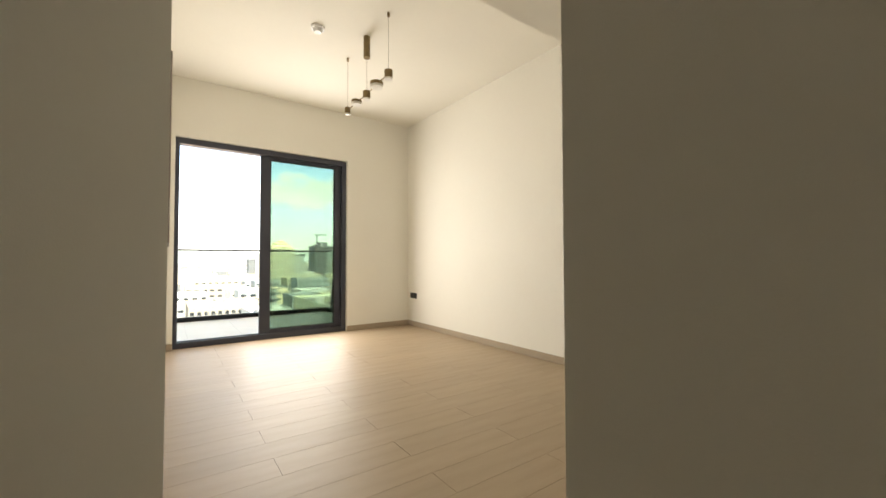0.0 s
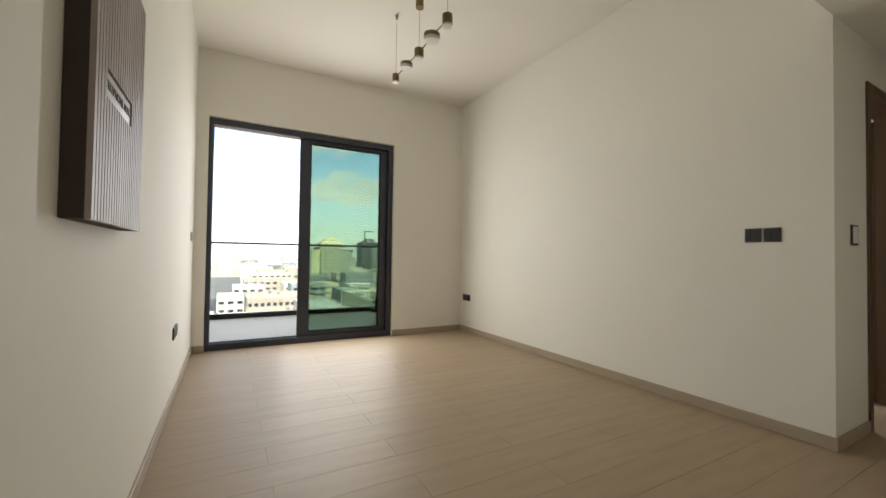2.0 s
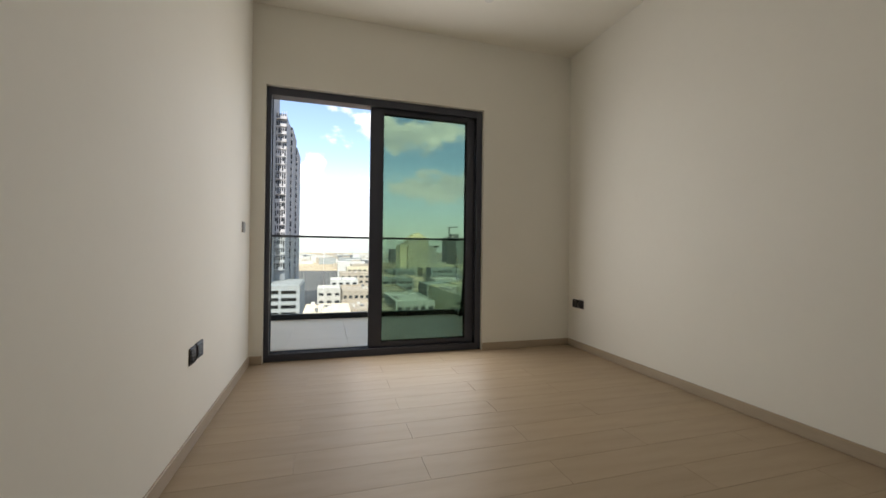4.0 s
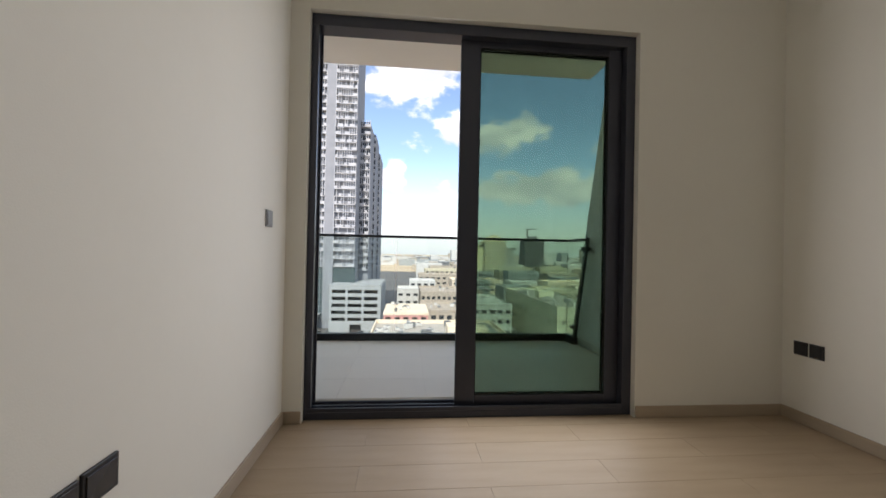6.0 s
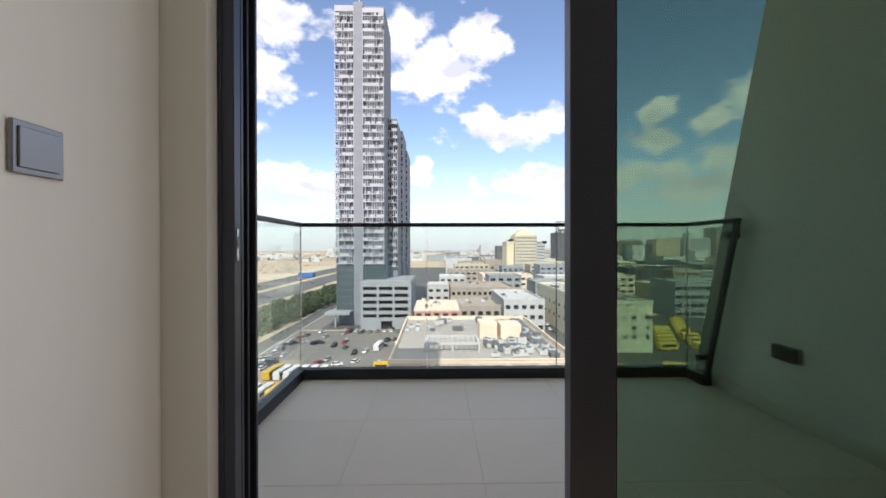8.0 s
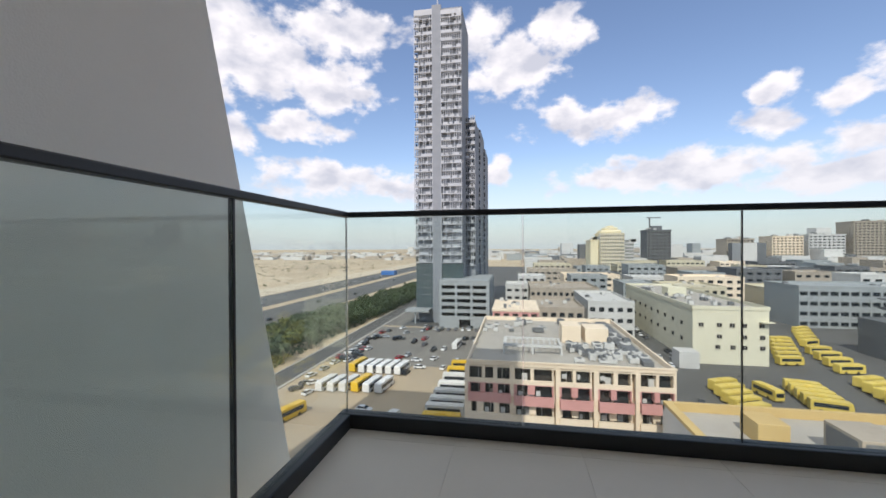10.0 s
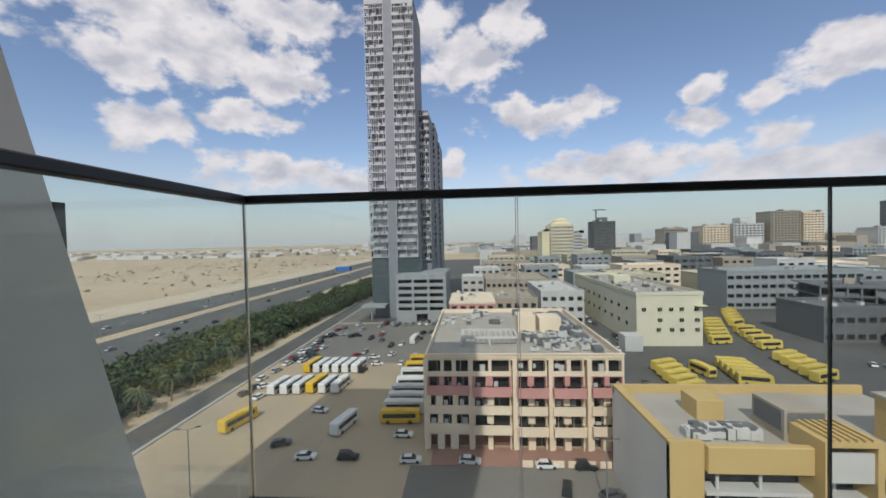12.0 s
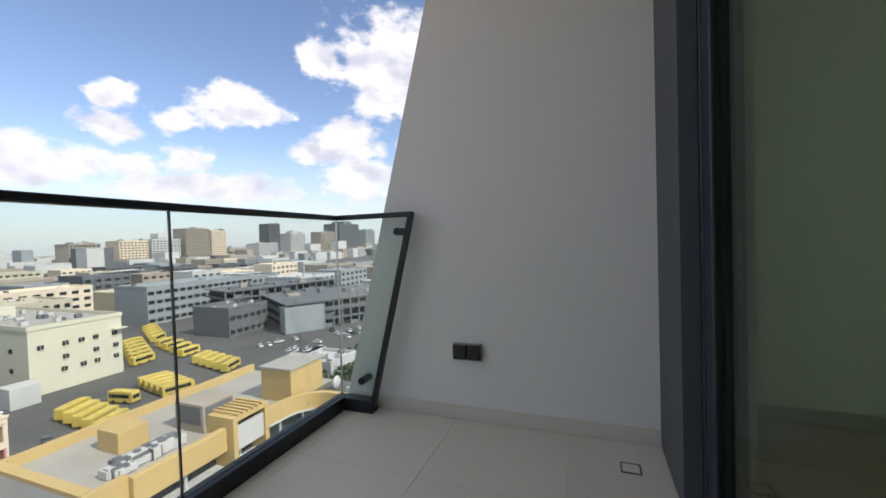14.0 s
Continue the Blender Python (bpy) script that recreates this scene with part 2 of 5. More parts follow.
# ---- building helpers ----
def box(bm, x0, x1, y0, y1, z0, z1, bev=0.0, mi=0):
    vs = [bm.verts.new(p) for p in ((x0, y0, z0), (x1, y0, z0), (x1, y1, z0), (x0, y1, z0), (x0, y0, z1), (x1, y0, z1), (x1, y1, z1), (x0, y1, z1))]
    fs = [bm.faces.new([vs[i] for i in q]) for q in ((3, 2, 1, 0), (4, 5, 6, 7), (0, 1, 5, 4), (1, 2, 6, 5), (2, 3, 7, 6), (3, 0, 4, 7))]
    for f in fs:
        f.material_index = mi
    if bev:
        bmesh.ops.bevel(bm, geom=list({e for f in fs for e in f.edges}), offset=bev, segments=1, affect="EDGES")
    return vs


def tube(bm, x, y, z0, z1, r, n=20, r2=None, mi=0):
    r2 = r if r2 is None else r2
    lo = [bm.verts.new((x + r * math.cos(2 * math.pi * i / n), y + r * math.sin(2 * math.pi * i / n), z0)) for i in range(n)]
    hi = [bm.verts.new((x + r2 * math.cos(2 * math.pi * i / n), y + r2 * math.sin(2 * math.pi * i / n), z1)) for i in range(n)]
    fs = [bm.faces.new((lo[i], lo[(i + 1) % n], hi[(i + 1) % n], hi[i])) for i in range(n)]
    fs += [bm.faces.new(hi), bm.faces.new(lo[::-1])]
    for f in fs:
        f.material_index = mi


def rod(bm, a, b, r, n=8):
    a, b = Vector(a), Vector(b)
    q = (b - a).to_track_quat("Z", "Y").to_matrix()
    rings = [[bm.verts.new(p + q @ Vector((r * math.cos(2 * math.pi * i / n), r * math.sin(2 * math.pi * i / n), 0))) for i in range(n)] for p in (a, b)]
    for i in range(n):
        bm.faces.new((rings[0][i], rings[0][(i + 1) % n], rings[1][(i + 1) % n], rings[1][i]))
    bm.faces.new(rings[1])
    bm.faces.new(rings[0][::-1])


def prism(bm, pts, x0, x1, mi=0):
    """A slab between x0 and x1 with an outline in y and z."""
    a = [bm.verts.new((x0, y, z)) for y, z in pts]
    b = [bm.verts.new((x1, y, z)) for y, z in pts]
    n = len(pts)
    fs = [bm.faces.new(a), bm.faces.new(b[::-1])] + [bm.faces.new((a[i], b[i], b[(i + 1) % n], a[(i + 1) % n])) for i in range(n)]
    bmesh.ops.recalc_face_normals(bm, faces=fs)
    for f in fs:
        f.material_index = mi


def mesh_of(name, bm, *mats):
    me = bpy.data.meshes.new(name)
    bm.to_mesh(me)
    bm.free()
    for m in mats:
        me.materials.append(m)
    return me


def part(name, bm, material, parent, label=""):
    ms = material if isinstance(material, (tuple, list)) else (material,)
    ob = new(name, mesh_of(name, bm, *ms))
    ob.parent = parent
    return tagged(ob, label) if label else ob


def boxes(name, material, parent, *dims, bev=0.0, label=""):
    bm = bmesh.new()
    for d in dims:
        box(bm, *d, bev=bev)
    return part(name, bm, material, parent, label)


def thing(name, label, category, group="", at=(0, 0, 0), kind=""):
    ob = new(name)
    ob.location = at
    ob.empty_display_size = 0.1
    return tagged(ob, label, category, group, kind)


def solid(name, material, *dims, label="", category="", kind="structure", bev=0.0):
    return tagged(boxes(name, material, None, *dims, bev=bev), label, category, "", kind)


# ---- the flat ----
LOW, HIGH, RW = 2.415, 3.21, 3.253
END = -3.99
IN, OUT = -0.045, 0.17
solid("wall_west", PAINT, (-0.12, 0, -3.95, IN, 0, HIGH + 0.1), label="cream painted living room wall", category="wall")
solid("wall_hall_return", PAINT, (-1.2, 0.05, -4.09, -3.95, 0, HIGH), label="cream painted wall of the entrance hall", category="wall")
solid("wall_hall_west", PAINT, (-1.32, -1.2, -6.6, -3.96, 0, HIGH), label="cream painted hall wall", category="wall")
solid("wall_hall_back", PAINT, (-1.32, 0.705, -6.72, -6.6, 0, HIGH), label="cream painted hall wall behind the entrance", category="wall")
solid("wall_hall_east", PAINT, (0.585, 0.705, -6.6, -5.12, 0, HIGH), label="cream painted wall beside the entrance hall", category="wall")
solid("wall_south", PAINT, (0.705, 4.72, -5.24, -5.12, 0, HIGH), label="cream painted wall along the corridor", category="wall")
solid("wall_east", PAINT, (RW, RW + 0.14, END, IN, 0, HIGH + 0.1), label="cream painted long living room wall", category="wall")
solid("wall_corridor", PAINT, (RW + 0.14, 3.79, END, END + 0.14, 0, HIGH), (3.79, 4.58, END, END + 0.14, 2.14, HIGH), (4.58, 4.72, END, END + 0.14, 0, HIGH),
      label="cream painted corridor wall with a bedroom doorway", category="wall")
solid("wall_corridor_end", PAINT, (4.6, 4.72, -4.12, END, 0, HIGH), (4.6, 4.72, -5.12, -4.98, 0, HIGH), (4.6, 4.72, -4.98, -4.12, 2.14, HIGH),
      label="cream painted end wall of the corridor with a doorway", category="wall")
solid("wall_north", PAINT, (-0.12, 0.113, IN, OUT, 0, HIGH + 0.1), (2.213, RW + 0.14, IN, OUT, 0, HIGH + 0.1), (0.113, 2.213, IN, OUT, 2.502, HIGH + 0.1),
      label="cream painted wall round the balcony door", category="wall")
solid("ceiling", CEIL, (-0.12, RW + 0.14, END, IN, HIGH, HIGH + 0.12), label="cream painted high ceiling", category="ceiling")
solid("ceiling_low", CEIL, (-1.32, 4.72, -6.72, END, LOW, HIGH + 0.1), label="cream painted lowered ceiling over hall and corridor", category="ceiling")
# bedroom and bathroom beyond the doorways
solid("wall_bedroom", PAINT, (RW + 0.14, 4.8, -1.2, -1.08, 0, 2.8), (6.4, 7.0, -1.2, -1.08, 0, 2.8), (4.8, 6.4, -1.2, -1.08, 0, 0.9), (4.8, 6.4, -1.2, -1.08, 2.3, 2.8), (6.9, 7.0, END + 0.14, -1.2, 0, 2.8), (4.72, 7.0, END, END + 0.14, 0, 2.8),
      label="cream painted bedroom walls", category="wall")
solid("ceiling_bedroom", CEIL, (RW + 0.14, 7.0, END + 0.14, -1.08, 2.8, 2.9), label="white bedroom ceiling", category="ceiling")
solid("wall_bathroom", PAINT, (4.72, 6.6, -4.0, END, 0, 2.5), (6.5, 6.6, -5.1, -4.0, 0, 2.5), (4.72, 6.6, -5.2, -5.1, 0, 2.5),
      label="plain walls of a dark side room", category="wall")
solid("ceiling_bathroom", CEIL, (4.72, 6.6, -5.2, END, 2.5, 2.6), label="white side room ceiling", category="ceiling")
# skirting
SK = 0.012
solid("baseboard_west", SKIRT, (0, SK, -3.95, IN, 0.001, 0.075), (0.05, 0.05 + SK, -4.09, -3.95, 0.001, 0.075), bev=0.002, label="beige tile skirting", category="baseboard")
solid("baseboard_north", SKIRT, (SK, 0.111, IN - SK, IN, 0.001, 0.075), (2.216, RW - SK, IN - SK, IN, 0.001, 0.075), bev=0.002, label="beige tile skirting beside the balcony door", category="baseboard")
solid("baseboard_east", SKIRT, (RW - SK, RW, END - SK, IN, 0.001, 0.075), (RW, 3.76, END - SK, END, 0.001, 0.075), bev=0.002, label="beige tile skirting", category="baseboard")
solid("baseboard_south", SKIRT, (0.585, 4.6, -5.12, -5.12 + SK, 0.001, 0.075), bev=0.002, label="beige tile skirting in the corridor", category="baseboard")
solid("baseboard_bedroom", SKIRT, (RW + 0.14, 6.9, -1.2 - SK, -1.2, 0.001, 0.075), bev=0.002, label="beige tile skirting in the bedroom", category="baseboard")

# ---- balcony door ----
win = thing("window_1", "dark aluminium sliding balcony door with green glass, half open", "sliding door", at=(0, 0, 0), kind="structure")
boxes("jamb", ALU, win, (0.114, 0.126, 0.0, 0.125, 0.0, 2.5), (0.126, 0.157, 0.0, 0.034, 0.07, 2.43), (0.126, 0.15, 0.05, 0.064, 0.07, 2.43), (0.126, 0.15, 0.086, 0.096, 0.07, 2.43), (0.126, 0.16, 0.112, 0.125, 0.07, 2.43), bev=0.002)
boxes("jamb", ALU, win, (2.15, 2.212, 0.0, 0.125, 0.0, 2.5), bev=0.002)
boxes("head", ALU, win, (0.126, 2.15, 0.0, 0.125, 2.43, 2.5), bev=0.002)
boxes("sill", ALU, win, (0.126, 2.15, 0.0, 0.125, 0.0, 0.045), (0.126, 2.15, 0.0, 0.012, 0.045, 0.07), (0.126, 2.15, 0.056, 0.068, 0.045, 0.066), (0.126, 2.15, 0.113, 0.125, 0.045, 0.07), bev=0.002)
boxes("groove", ALU_IN, win, (0.126, 0.132, 0.035, 0.049, 0.07, 2.43), (0.126, 0.132, 0.065, 0.085, 0.07, 2.43), (0.126, 0.132, 0.097, 0.111, 0.07, 2.43))
boxes("track", CHROME, win, (0.16, 2.1, 0.033, 0.037, 0.045, 0.058), (0.16, 2.1, 0.104, 0.108, 0.045, 0.058), label="bare aluminium sliding track")
strike = boxes("strike_plate", CHROME, win, (0.1565, 0.1595, 0.009, 0.019, 1.003, 1.034), (0.1565, 0.1595, 0.009, 0.0108, 1.034, 1.065), (0.1565, 0.1595, 0.0172, 0.019, 1.034, 1.065), (0.1565, 0.1595, 0.009, 0.019, 1.065, 1.085), label="bright steel strike plate")
for i, (y0, y1) in enumerate(((0.056, 0.086), (0.093, 0.12))):
    x0 = 1.05 + 0.004 * i
    sash = boxes("sash", ALU, win, (x0, x0 + 0.128, y0, y1, 0.06, 2.44), (2.06, 2.148, y0, y1, 0.06, 2.44), (x0 + 0.128, 2.06, y0, y1, 0.06, 0.115), (x0 + 0.128, 2.06, y0, y1, 2.39, 2.44), bev=0.003)
    ym = (y0 + y1) / 2
    seal = boxes("seal", SEAL, sash, (x0 + 0.128, x0 + 0.134, ym - 0.007, ym + 0.007, 0.115, 2.39), (2.054, 2.06, ym - 0.007, ym + 0.007, 0.115, 2.39),
                 (x0 + 0.134, 2.054, ym - 0.007, ym + 0.007, 0.115, 0.121), (x0 + 0.134, 2.054, ym - 0.007, ym + 0.007, 2.384, 2.39))
    pane = boxes("pane", PANE, sash, (x0 + 0.130, 2.058, ym - 0.003, ym + 0.003, 0.118, 2.387), label="green tinted pane")
    pane.visible_shadow = False
boxes("pull_handle", BLACKP, win, (1.085, 1.105, 0.12, 0.142, 0.95, 1.15), bev=0.004)

# ---- inner doors ----
def door_frame(name, label, horizontal, a0, a1, b0, b1, top):
    d = thing(name, label, "door", kind="structure")
    w = 0.055
    for q0, q1, z0, z1 in ((a0, a0 + w, 0, top), (a1 - w, a1, 0, top), (a0 + w, a1 - w, top - w, top)):
        boxes("frame", WALNUT, d, (q0, q1, b0, b1, z0, z1) if horizontal else (b0, b1, q0, q1, z0, z1), bev=0.003)
    return d


def leaf(parent, m, w, h):
    lf = boxes("leaf", WALNUT, parent, (0, w, -0.022, 0.022, 0.008, h), bev=0.003)
    lf.matrix_local = m
    bm = bmesh.new()
    for s in (-1, 1):
        box(bm, w - 0.085, w - 0.04, s * 0.022 if s > 0 else -0.03, 0.03 if s > 0 else -0.022, 0.9, 1.14, bev=0.002)
        rod(bm, (w - 0.06, s * 0.03, 1.06), (w - 0.06, s * 0.07, 1.06), 0.009, 10)
        rod(bm, (w - 0.06, s * 0.065, 1.06), (w - 0.19, s * 0.065, 1.06), 0.009, 10)
    hd = part("lever_handle", bm, BLACKP, lf, "black lever handle on a long plate")
    for z in (0.25, 1.0, 1.85):
        bm = bmesh.new()
        tube(bm, -0.004, 0.026, z, z + 0.1, 0.008, 10)
        part("hinge", bm, CHROME, lf, "steel hinge")
    return lf


d1 = door_frame("door_1", "dark walnut bedroom door standing open in its frame", True, 3.76, 4.60, END - 0.012, END + 0.152, 2.16)
leaf(d1, pose(4.53, END + 0.16, 0, 0, 0, 38), 0.72, 2.09)
d2 = door_frame("door_2", "dark walnut door standing open at the end of the corridor", False, -5.0 + 0.02, -4.10, 4.588, 4.732, 2.16)
leaf(d2, pose(4.75, -4.17, 0, 0, 0, -20), 0.74, 2.09)


# ---- switches and sockets ----
def wall_plate(name, label, category, m, w, h, rockers, face=BLACKP, rocker=BLACKG, slots=False, group=""):
    """A plate 9 mm thick in the x-z plane that faces -y."""
    t = thing(name, label, category, group)
    t.matrix_basis = m
    boxes("plate", face, t, (-w / 2, w / 2, -0.009, 0, -h / 2, h / 2), bev=0.002)
    n = rockers
    for i in range(n):
        x0 = -w / 2 + 0.008 + i * (w - 0.016) / n
        x1 = x0 + (w - 0.016) / n - 0.002
        if slots:
            boxes("socket_face", rocker, t, (x0, x1, -0.0115, -0.009, -h / 2 + 0.008, h / 2 - 0.008), bev=0.001)
            cx = (x0 + x1) / 2
            boxes("pin_hole", SLOT, t, (cx - 0.003, cx + 0.003, -0.0125, -0.0113, 0.008, 0.018))
            for s in (-1, 1):
                boxes("pin_hole", SLOT, t, (cx + s * 0.011 - 0.004, cx + s * 0.011 + 0.004, -0.0125, -0.0113, -0.012, -0.006))
        else:
            boxes("rocker", rocker, t, (x0, x1, -0.0125, -0.009, -h / 2 + 0.01, h / 2 - 0.01), bev=0.0015)
    return t


WEST, EAST = 90, -90
wall_plate("light_switch", "black single light switch beside the balcony door", "switch", pose(0, -0.344, 1.2, 0, 0, WEST), 0.087, 0.087, 1, GREYP, GREYP)
wall_plate("power_socket", "black double power socket low on the cream wall", "socket", pose(0, -1.545, 0.475, 0, 0, WEST), 0.087, 0.087, 1, slots=True, group="sockets on the west wall")
wall_plate("data_socket", "black blank data plate beside a power socket", "socket", pose(0, -1.438, 0.48, 0, 0, WEST), 0.112, 0.087, 1, group="sockets on the west wall")
wall_plate("power_socket", "black power socket low on the long cream wall", "socket", pose(RW, -0.27, 0.475, 0, 0, EAST), 0.087, 0.087, 1, slots=True, group="sockets by the balcony corner")
wall_plate("power_socket", "black power socket low on the long cream wall", "socket", pose(RW, -0.172, 0.475, 0, 0, EAST), 0.087, 0.087, 1, slots=True, group="sockets by the balcony corner")
wall_plate("light_switch", "black three-gang light switch on the cream wall", "switch", pose(RW, -3.61, 1.198, 0, 0, EAST), 0.087, 0.087, 3, group="paired switches")
wall_plate("light_switch", "black two-gang light switch on the cream wall", "switch", pose(RW, -3.71, 1.198, 0, 0, EAST), 0.087, 0.087, 2, group="paired switches")
thermo = wall_plate("thermostat", "white room thermostat with a dark edge beside the bedroom door", "thermostat", pose(3.53, END, 1.195, 0, 0, 0), 0.088, 0.118, 1, BLACKP, WHITEP)
boxes("bezel", BLACKP, thermo, (0.044, 0.05, -0.0095, 0, -0.059, 0.059))

# ---- telephone box cover ----
tb = thing("telephone_box", "ribbed grey-brown wooden telephone box cover with a name plate", "telephone box")
Y0, Y1, Z0, Z1, FX = -3.69, -3.15, 1.105, 1.86, 0.044
boxes("backing", SLATD, tb, (0.0, FX, Y0, Y1, Z0, Z1), bev=0.002)
PZ0, PZ1, PY1 = 1.42, 1.484, -3.345
pitch = (Y1 - Y0) / 22
for i in range(22):
    a = Y0 + i * pitch
    spans = ((Z0, PZ0 - 0.004), (PZ1 + 0.004, Z1)) if Y0 + 0.08 < a < PY1 else ((Z0, Z1),)
    for z0, z1 in spans:
        boxes("slat", SLATG, tb, (FX, FX + 0.012, a + 0.003, a + pitch - 0.003, z0, z1))
plate = boxes("name_plate", PLATE, tb, (FX, FX + 0.008, Y0 + 0.085, PY1 + pitch - 0.004, PZ0, PZ1), bev=0.001, label="pale name plate with dark capitals")
fc = bpy.data.curves.new("letters", "FONT")
fc.body, fc.size, fc.extrude, fc.align_x, fc.align_y = "TELEPHONE BOX", 0.033, 0.0006, "CENTER", "CENTER"
tmp = new("letters_curve", fc)
bpy.context.view_layer.update()
lm = bpy.data.meshes.new_from_object(tmp.evaluated_get(bpy.context.evaluated_depsgraph_get()))
bpy.data.objects.remove(tmp)
lm.materials.clear()
lm.materials.append(INK)
letters = new("letters", lm)
letters.parent = plate
letters.matrix_basis = pose(FX + 0.0088, (Y0 + 0.085 + PY1 + pitch) / 2, (PZ0 + PZ1) / 2, 90, 0, 90)

# ---- pendant lamp ----
pl = thing("pendant_lamp", "bronze linear pendant lamp with five small drums, switched off", "pendant lamp")
PX = 1.605
spots = [(-1.58, 2.632, 0.030, 0.075, 0), (-1.82, 2.65, 0.052, 0.034, 1), (-2.067, 2.632, 0.036, 0.080, 0), (-2.287, 2.66, 0.060, 0.040, 1), (-2.521, 2.656, 0.036, 0.080, 0)]
bm = bmesh.new()
tube(bm, PX, -2.067, 3.0, HIGH, 0.032, 24)
part("canopy", bm, BRASS, pl, "bronze cylinder canopy")
for (ya, za, *_), (yb, zb, *_) in zip(spots, spots[1:]):
    bm = bmesh.new()
    rod(bm, (PX, ya, za + 0.005), (PX, yb, zb + 0.005), 0.006)
    part("bar", bm, BRASS, pl)
for y, z, r, h, flat in spots:
    bm = bmesh.new()
    tube(bm, PX, y, z - h / 2 + 0.012, z + h / 2, r, 28)
    drum = part("drum", bm, BRASS, pl)
    bm = bmesh.new()
    tube(bm, PX, y, z - h / 2 - (0.012 if flat else 0.002), z - h / 2 + 0.012, r * 0.93, 28)
    part("diffuser", bm, OPAL, drum, "opal diffuser")
for y, z in ((-1.58, 2.66), (-2.067, 2.66), (-2.521, 2.69)):
    bm = bmesh.new()
    rod(bm, (PX, y, z), (PX, y, HIGH), 0.0016, 6)
    tube(bm, PX, y, HIGH - 0.035, HIGH, 0.012, 12)
    part("suspension_wire", bm, BRASS, pl)

sd = thing("smoke_detector", "white round smoke detector on the high ceiling", "smoke detector")
bm = bmesh.new()
tube(bm, 1.165, -1.95, HIGH - 0.022, HIGH, 0.06, 32)
part("base", bm, WHITEP, sd)
bm = bmesh.new()
tube(bm, 1.165, -1.95, HIGH - 0.05, HIGH - 0.022, 0.032, 28, 0.048)
part("sensor_head", bm, WHITEP, sd)

# ---- balcony ----
BZ = 0.06
XL, XR, YF = -0.331, 2.575, 1.898
FINR, FINL = 2.645, -0.735
solid("balcony_slab", RENDERW, (XL - 0.06, FINR, OUT, YF + 0.08, -0.25, BZ - 0.012), label="concrete balcony slab", category="slab")
solid("balcony_soffit", RENDERW, (FINL - 0.3, FINR + 0.272, OUT, 2.13, 3.2, 3.45), label="off-white balcony slab above", category="slab")
def fin(name, x0, x1):
    bm = bmesh.new()
    prism(bm, [(OUT, -0.6), (2.09, -0.6), (1.92, BZ), (1.09, 3.2), (1.06, 3.35), (OUT, 3.35)], x0, x1)
    return tagged(part(name, bm, RENDERW, None), "off-white rendered fin wall with a sloping edge", "wall", "", "structure")
fin("wall_fin_east", FINR, FINR + 0.27)
fin("wall_fin_west", FINL - 0.27, FINL)
solid("wall_facade_east", RENDERW, (RW + 0.14, 6.0, -0.2, OUT, -3.0, 3.3), label="off-white rendered outer wall", category="wall")
solid("trim_cladding", CLAD, (2.225, FINR, OUT + 0.001, OUT + 0.014, BZ, 3.2), (2.17, 2.2249, 0.127, OUT + 0.016, BZ + 0.002, 2.5), label="dark slate cladding beside the balcony door", category="trim")
solid("wall_facade_west", RENDERW, (-4.0, -0.12, IN, OUT, -3.0, 3.3), (FINL, 0.1, OUT + 0.001, OUT + 0.014, -1.0, 3.2), label="off-white rendered outer wall", category="wall")
solid("trim_upstand", BALTILE, (2.632, FINR - 0.001, OUT + 0.014, 1.86, BZ - 0.004, BZ + 0.075), bev=0.002, label="beige tile skirting along the fin wall", category="trim")

rl = thing("balcony_railing", "frameless glass balcony railing with a slim dark handrail", "railing")
HR = 1.205
def bar(name, *d, label=""):
    return boxes(name, RAILM, rl, *d, bev=0.004, label=label)
bar("handrail", (XL - 0.022, XR + 0.022, YF - 0.022, YF + 0.022, HR - 0.014, HR + 0.014))
bar("handrail", (XL - 0.022, XL + 0.022, OUT + 0.015, YF - 0.022, HR - 0.014, HR + 0.014))
bar("handrail", (XR - 0.022, XR + 0.022, 1.392, YF - 0.022, HR - 0.014, HR + 0.014))
bar("base_channel", (XL - 0.04, XR + 0.04, YF - 0.03, YF + 0.04, BZ - 0.01, BZ + 0.075))
bar("base_channel", (XL - 0.04, XL + 0.03, OUT + 0.015, YF - 0.03, BZ - 0.01, BZ + 0.075))
bar("base_channel", (XR - 0.03, XR + 0.04, 1.68, YF - 0.03, BZ - 0.01, BZ + 0.075))
GT, GB, JX, JC = HR - 0.014, BZ + 0.075, 1.581, 0.607
for x0, x1 in ((XL + 0.008, JC - 0.004), (JC + 0.004, JX - 0.003), (JX + 0.003, XR - 0.008)):
    g = boxes("glass_panel", CLEAR, rl, (x0, x1, YF - 0.006, YF + 0.006, GB, GT), bev=0.001)
    g.visible_shadow = False
for y0, y1 in ((OUT + 0.02, 1.024), (1.034, YF - 0.008)):
    g = boxes("glass_panel", CLEAR, rl, (XL - 0.006, XL + 0.006, y0, y1, GB, GT), bev=0.001)
    g.visible_shadow = False
bm = bmesh.new()
prism(bm, [(1.70, GB), (YF - 0.008, GB), (YF - 0.008, GT), (1.402, GT)], XR - 0.006, XR + 0.006)
g = part("glass_panel", bm, CLEAR, rl, "end panel cut to the slope of the fin wall")
g.visible_shadow = False
bm = bmesh.new()
prism(bm, [(1.68, BZ), (1.71, BZ), (1.417, HR), (1.387, HR)], XR - 0.014, XR + 0.014)
part("end_post", bm, RAILM, rl, "dark sloping end post")
for x, y0, y1 in ((JX, YF - 0.006, YF + 0.006),):
    boxes("joint_strip", RAILM, rl, (x - 0.002, x + 0.002, y0, y1, GB, GT), label="dark glass joint")
